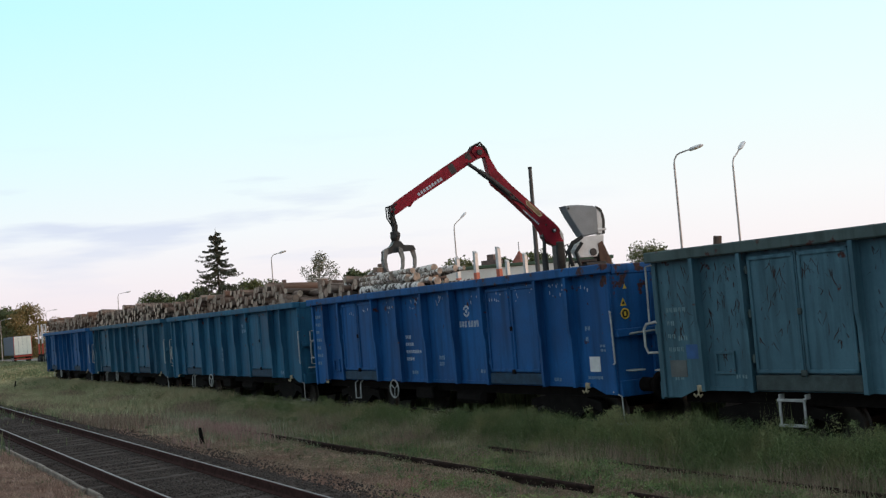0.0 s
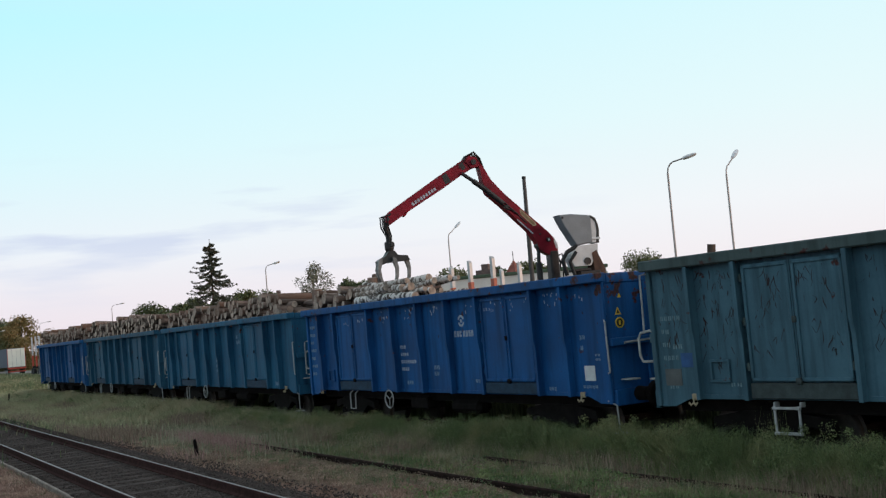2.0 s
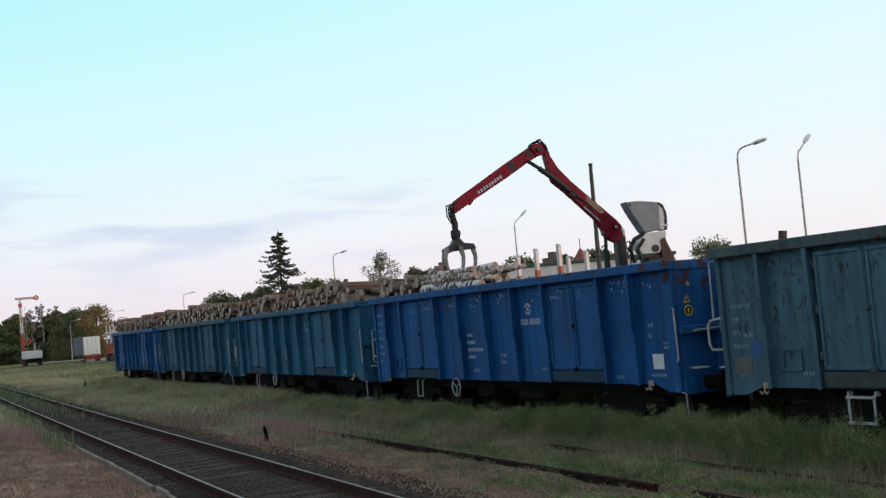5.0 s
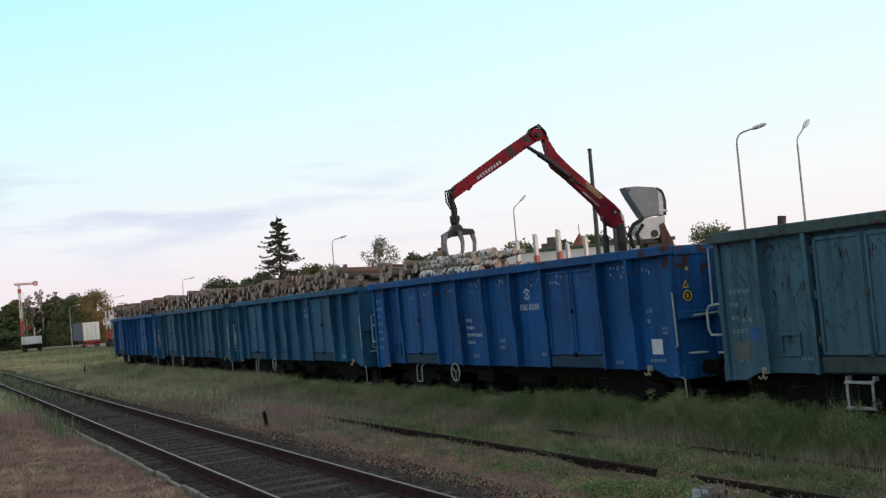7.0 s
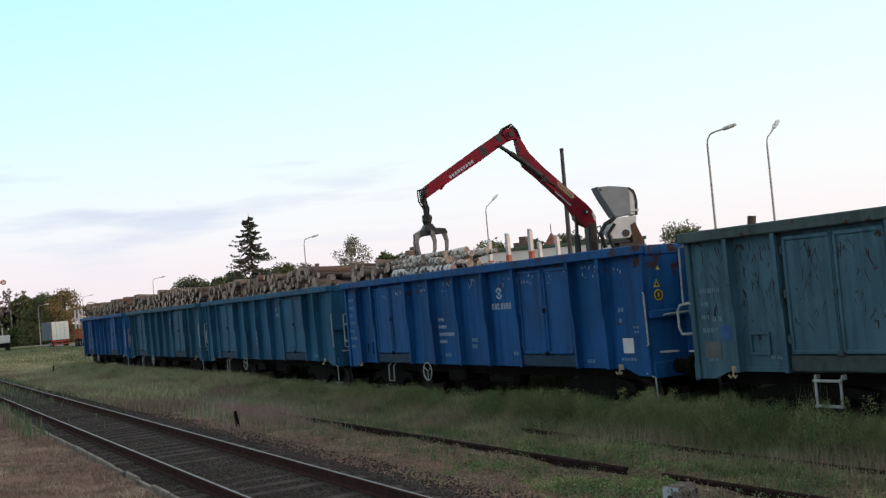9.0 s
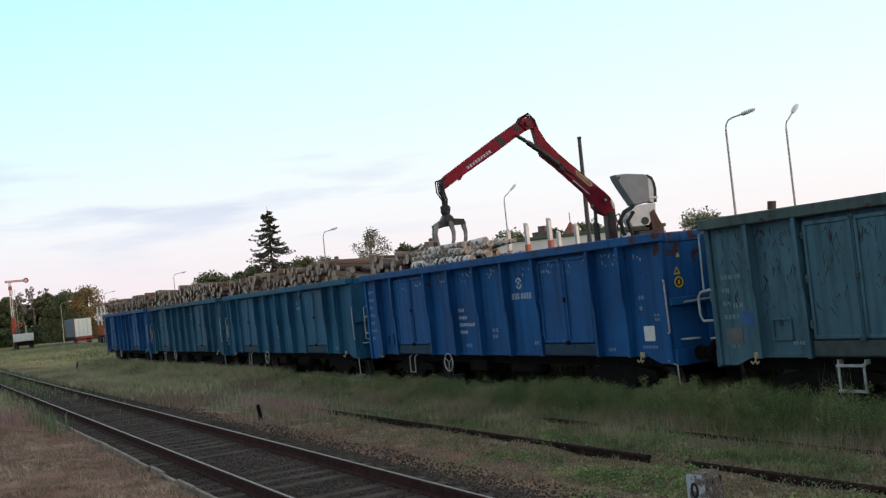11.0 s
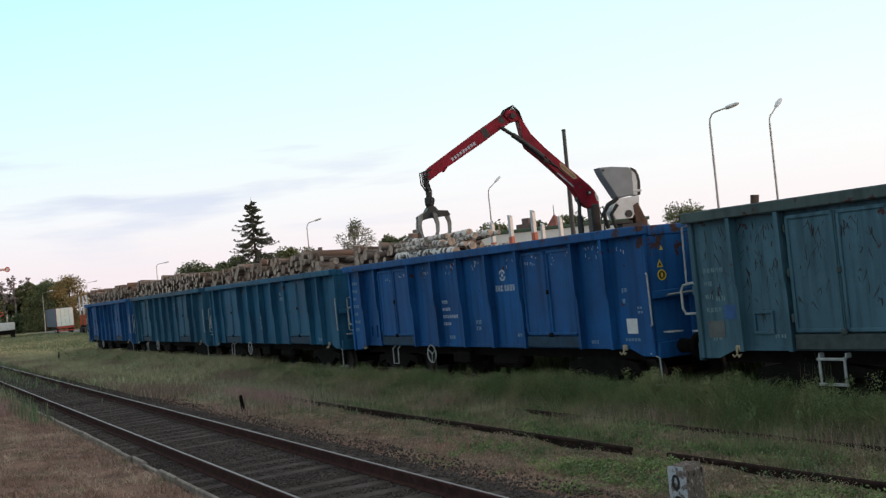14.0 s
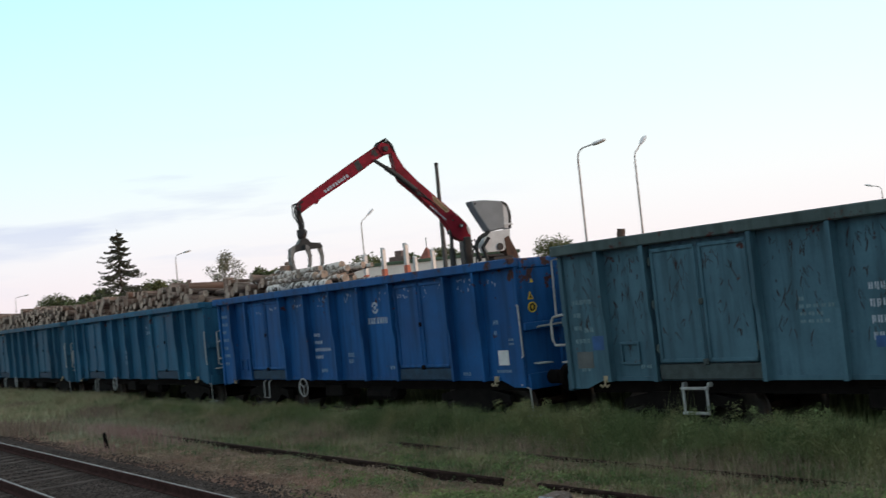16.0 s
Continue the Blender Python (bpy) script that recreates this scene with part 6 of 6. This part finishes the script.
x, y, q = scatter(34000, -8, 30, -2.3, 0.0, 11, lambda x, y: np.clip(1.6 * patchy(x, y, 0.8, 3.0) - 0.35, 0.03, 1))
grass("seed_grass", x, y, np.interp(y, [-2.3, -1.2, -0.4, 0.0], [0.14, 0.28, 0.55, 0.62]) * q, 0.0055, GRASS_PALE, "thin pale seeding grass stalks", 12, 0.35)
x, y, q = scatter(9000, 6, 29, -5.2, -1.2, 13, lambda x, y: np.clip(3.4 * patchy(x, y, 0.9, 0.5) - 1.45, 0.02, 1) * np.where(y < -2.85, np.clip((x - 12.5) / 3.5, 0, 1), np.clip((x - 8) / 7, 0.03, 0.75)))
tagged(leaf_cloud("clover_leaves", np.stack([x, y, ground_z(x, y) + 0.05 * q], 1), 0.05 + 0.07 * q, 20, 0.021, CLOVER, None, 14, 0.55), "bright low clover and weeds by the marker stone", "weeds", kind="stuff")
x, y, q = scatter(10500, 2, 29, -5.0, -1.2, 15, lambda x, y: np.clip(2.6 * patchy(x, y, 1.1, 3.1) - 1.0, 0, 1))
tagged(leaf_cloud("brown_weeds", np.stack([x, y, ground_z(x, y) + 0.04 * q], 1), 0.05 + 0.06 * q, 18, 0.015, GRASS_RED, None, 16, 0.5), "withered reddish-brown low weeds between the tracks", "weeds", kind="stuff")
x, y, q = scatter(6500, -8, 30, -2.4, -0.5, 81, lambda x, y: np.clip(patchy(x, y, 0.6, 2.6) + 0.1, 0.1, 1))
grass("brown_seed_heads", x, y, 0.22 * q, 0.007, GRASS_DRY, "brownish seed heads before the weeds", 82, 0.5)
x, y, q = scatter(60000, -10, 30, -2.5, -0.7, 87, lambda x, y: np.clip(1.9 * patchy(x, y, 0.75, 0.9) - 0.35, 0, 1))
grass("mixed_weeds", x, y, np.where(y < -1.1, 0.13, 0.22) * q, 0.012, GRASS_LUSH, "green weeds spreading over the siding", 88, 0.7)
# straw-coloured tall grass before the blue and petrol wagons, where fewer weeds grow
x, y, q = scatter(52000, -14, 12, -1.0, 0.35, 101, lambda x, y: np.clip(1.4 * patchy(x, y, 0.7, 1.9) - 0.1, 0.08, 1) * np.clip((13 - x) / 7, 0, 1))
grass("straw_grass", x, y, 0.52 * q * np.clip((y + 1.5) / 1.2, 0.4, 1), 0.008, MEADOW, "pale straw and green tall grass before the wagons", 102, 0.6)
# the reddish-brown band of seeding grass before the weeds, and brown patches in the meadow
x, y, q = scatter(64000, -8, 31, -1.35, -0.35, 93, lambda x, y: np.clip(2.2 * patchy(x, y, 0.6, 3.6) - 0.55, 0.04, 1))
grass("reddish_grass", x, y, 0.36 * q * np.interp(y, [-1.35, -0.9], [0.4, 1.0]), 0.006, GRASS_RED, "reddish-brown seeding grass before the weeds", 94, 0.5)
x, y, q = scatter(90000, -60, -2, -5.2, -0.8, 97, lambda x, y: np.clip(3.6 * patchy(x, y, 0.30, 0.3) - 1.75, 0, 1))
grass("brown_meadow_grass", x, y, 0.36 * q, 0.020, GRASS_RED, "brown seeding grass patches in the meadow", 98, 0.45)
# the meadow beyond, wider blades
x, y, q = scatter(70000, -190, -58, -6.5, 16, 83, None, 0.8)
grass("far_meadow_grass", x, y, 0.32 * q, 0.09, GRASS_GREEN, "pale long grass of the far meadow", 84, 0.6)
x, y, q = scatter(50000, -190, -58, -6.5, 16, 85, lambda x, y: np.clip(patchy(x, y, 0.07, 1.0), 0.1, 1), 0.8)
grass("far_green_grass", x, y, 0.34 * q, 0.09, MEADOW, "green long grass of the far meadow", 86, 0.6)
x, y, q = scatter(70000, -70, -10, -5.6, 0.5, 15, lambda x, y: np.clip(patchy(x, y, 0.16) + 0.2, 0.1, 1), 0.75)
grass("meadow_grass", x, y, 0.30 * q, 0.035, MEADOW, "long meadow grass beside the track", 16, 0.9)
x, y, q = scatter(40000, -70, -6, -5.2, 0.2, 17, lambda x, y: np.clip(patchy(x, y, 0.22, 2.2) - 0.05, 0.05, 1), 0.75)
grass("pale_meadow_grass", x, y, 0.34 * q, 0.024, MEADOW, "pale seeding meadow grass", 18, 0.8)
x, y, q = scatter(14000, -30, 5, -5.0, -2.6, 19, lambda x, y: np.clip(patchy(x, y, 0.3, 4.0) - 0.35, 0, 1))
grass("sorrel", x, y, 0.30 * q, 0.016, GRASS_PINK, "reddish sorrel stalks in the meadow", 20, 0.4)
# the near bank on the camera's side of the running line
x, y, q = scatter(130000, -14, 22, -12.5, -8.15, 21, lambda x, y: np.clip(1.05 - 0.4 * patchy(x, y, 0.6), 0.1, 1))
grass("bank_dry_grass", x, y, (0.05 * q + 0.015) * (0.35 + 2.0 * patchy(x, y, 2.6, 0.7) ** 2), 0.011, GRASS_TAN, "short dry brown grass on the near bank", 22, 1.3)
x, y, q = scatter(26000, -34, -3.0, -12.5, -8.1, 23, lambda x, y: np.clip(patchy(x, y, 0.5, 1.5) + 0.3, 0.1, 1) * np.clip((-8.4 - y) / 0.6 + np.clip((-8 - x) / 6, 0, 1), 0.12, 1) * np.clip((-3 - x) / 3, 0, 1))
grass("bank_grass", x, y, 0.42 * q, 0.024, MEADOW, "long green grass on the near bank", 24, 0.45)
x, y, q = scatter(15000, -8.5, 0.2, -12.2, -8.5, 25, lambda x, y: np.clip(1.25 - np.abs(x + 3.9 + 0.5 * np.sin(2.3 * y)) / 3.2, 0, 1) * np.clip(patchy(x, y, 1.6, 0.4) + 0.2, 0.1, 1))
grass("bank_sorrel", x, y, 0.40 * q, 0.012, GRASS_PINK, "pinkish red sorrel stalks on the near bank", 26, 0.3)
x, y, q = scatter(2600, -12, 3.0, -8.85, -8.0, 27, lambda x, y: np.clip(patchy(x, y, 1.7, 0.2) - 0.35, 0, 1))
grass("edge_weeds", x, y, 0.50 * q, 0.02, GRASS_GREEN, "weeds growing along the rail", 28, 0.3)
x, y, q = scatter(16000, -4, 20, -12.5, -8.15, 91, lambda x, y: np.clip(2.2 * patchy(x, y, 1.3, 2.9) - 1.1, 0, 1))
grass("bank_green_tufts", x, y, 0.07 * q, 0.012, GRASS_GREEN, "sparse green tufts in the dry bank grass", 92, 1.0)
r_ = np.random.default_rng(95)
x, y = r_.normal(-1.5, 3.2, 12000), r_.normal(-2.85, 0.8, 12000)
ok = (y > -4.7) & (y < -0.8) & (r_.random(12000) < 1.6 * patchy(x, y, 0.9, 1.2) - 0.2)
grass("pale_flower_patch", x[ok], y[ok], r_.uniform(0.08, 0.30, ok.sum()), 0.013, PALE_TIP, "pale flowering grass patch beside the running line", 96, 0.4)
x, y = r_.normal(0.6, 1.5, 4200), r_.normal(-3.05, 0.28, 4200)
grass("sorrel_patch", x, y, r_.uniform(0.10, 0.34, 4200), 0.010, GRASS_PINK, "red sorrel patch at the end of the siding", 99, 0.4)
# weeds inside the running line further off
r_ = np.random.default_rng(31)
x = -70 + 72 * r_.random(9000) ** 0.8
o_ = r_.uniform(-1.5, 1.6, 9000)
y = TRACK_MID.y + (x - TRACK_MID.x) * TU.y / TU.x + o_
ok = (np.abs(np.abs(o_) - 0.752) > 0.06) & (r_.random(9000) < np.clip((-6 - x) / 22, 0.02, 1) * np.clip(patchy(x, y, 0.9) + 0.1, 0, 1))
x, y = x[ok], y[ok]
grass("track_weeds", x, y, r_.uniform(0.08, 0.26, len(x)), 0.03, GRASS_GREEN, "sparse weeds growing between the running rails", 32, 0.6, np.full(len(x), 0.17))
# thin tall stalks before the teal wagon's step
r_ = np.random.default_rng(41)
x, y = 17.05 + r_.normal(0, 0.18, 34), -0.55 + r_.normal(0, 0.12, 34)
grass("tall_stalks", x, y, r_.uniform(0.6, 1.25, 34), 0.008, GRASS_LUSH, "thin tall grass stalks by the wagon step", 42, 0.22)
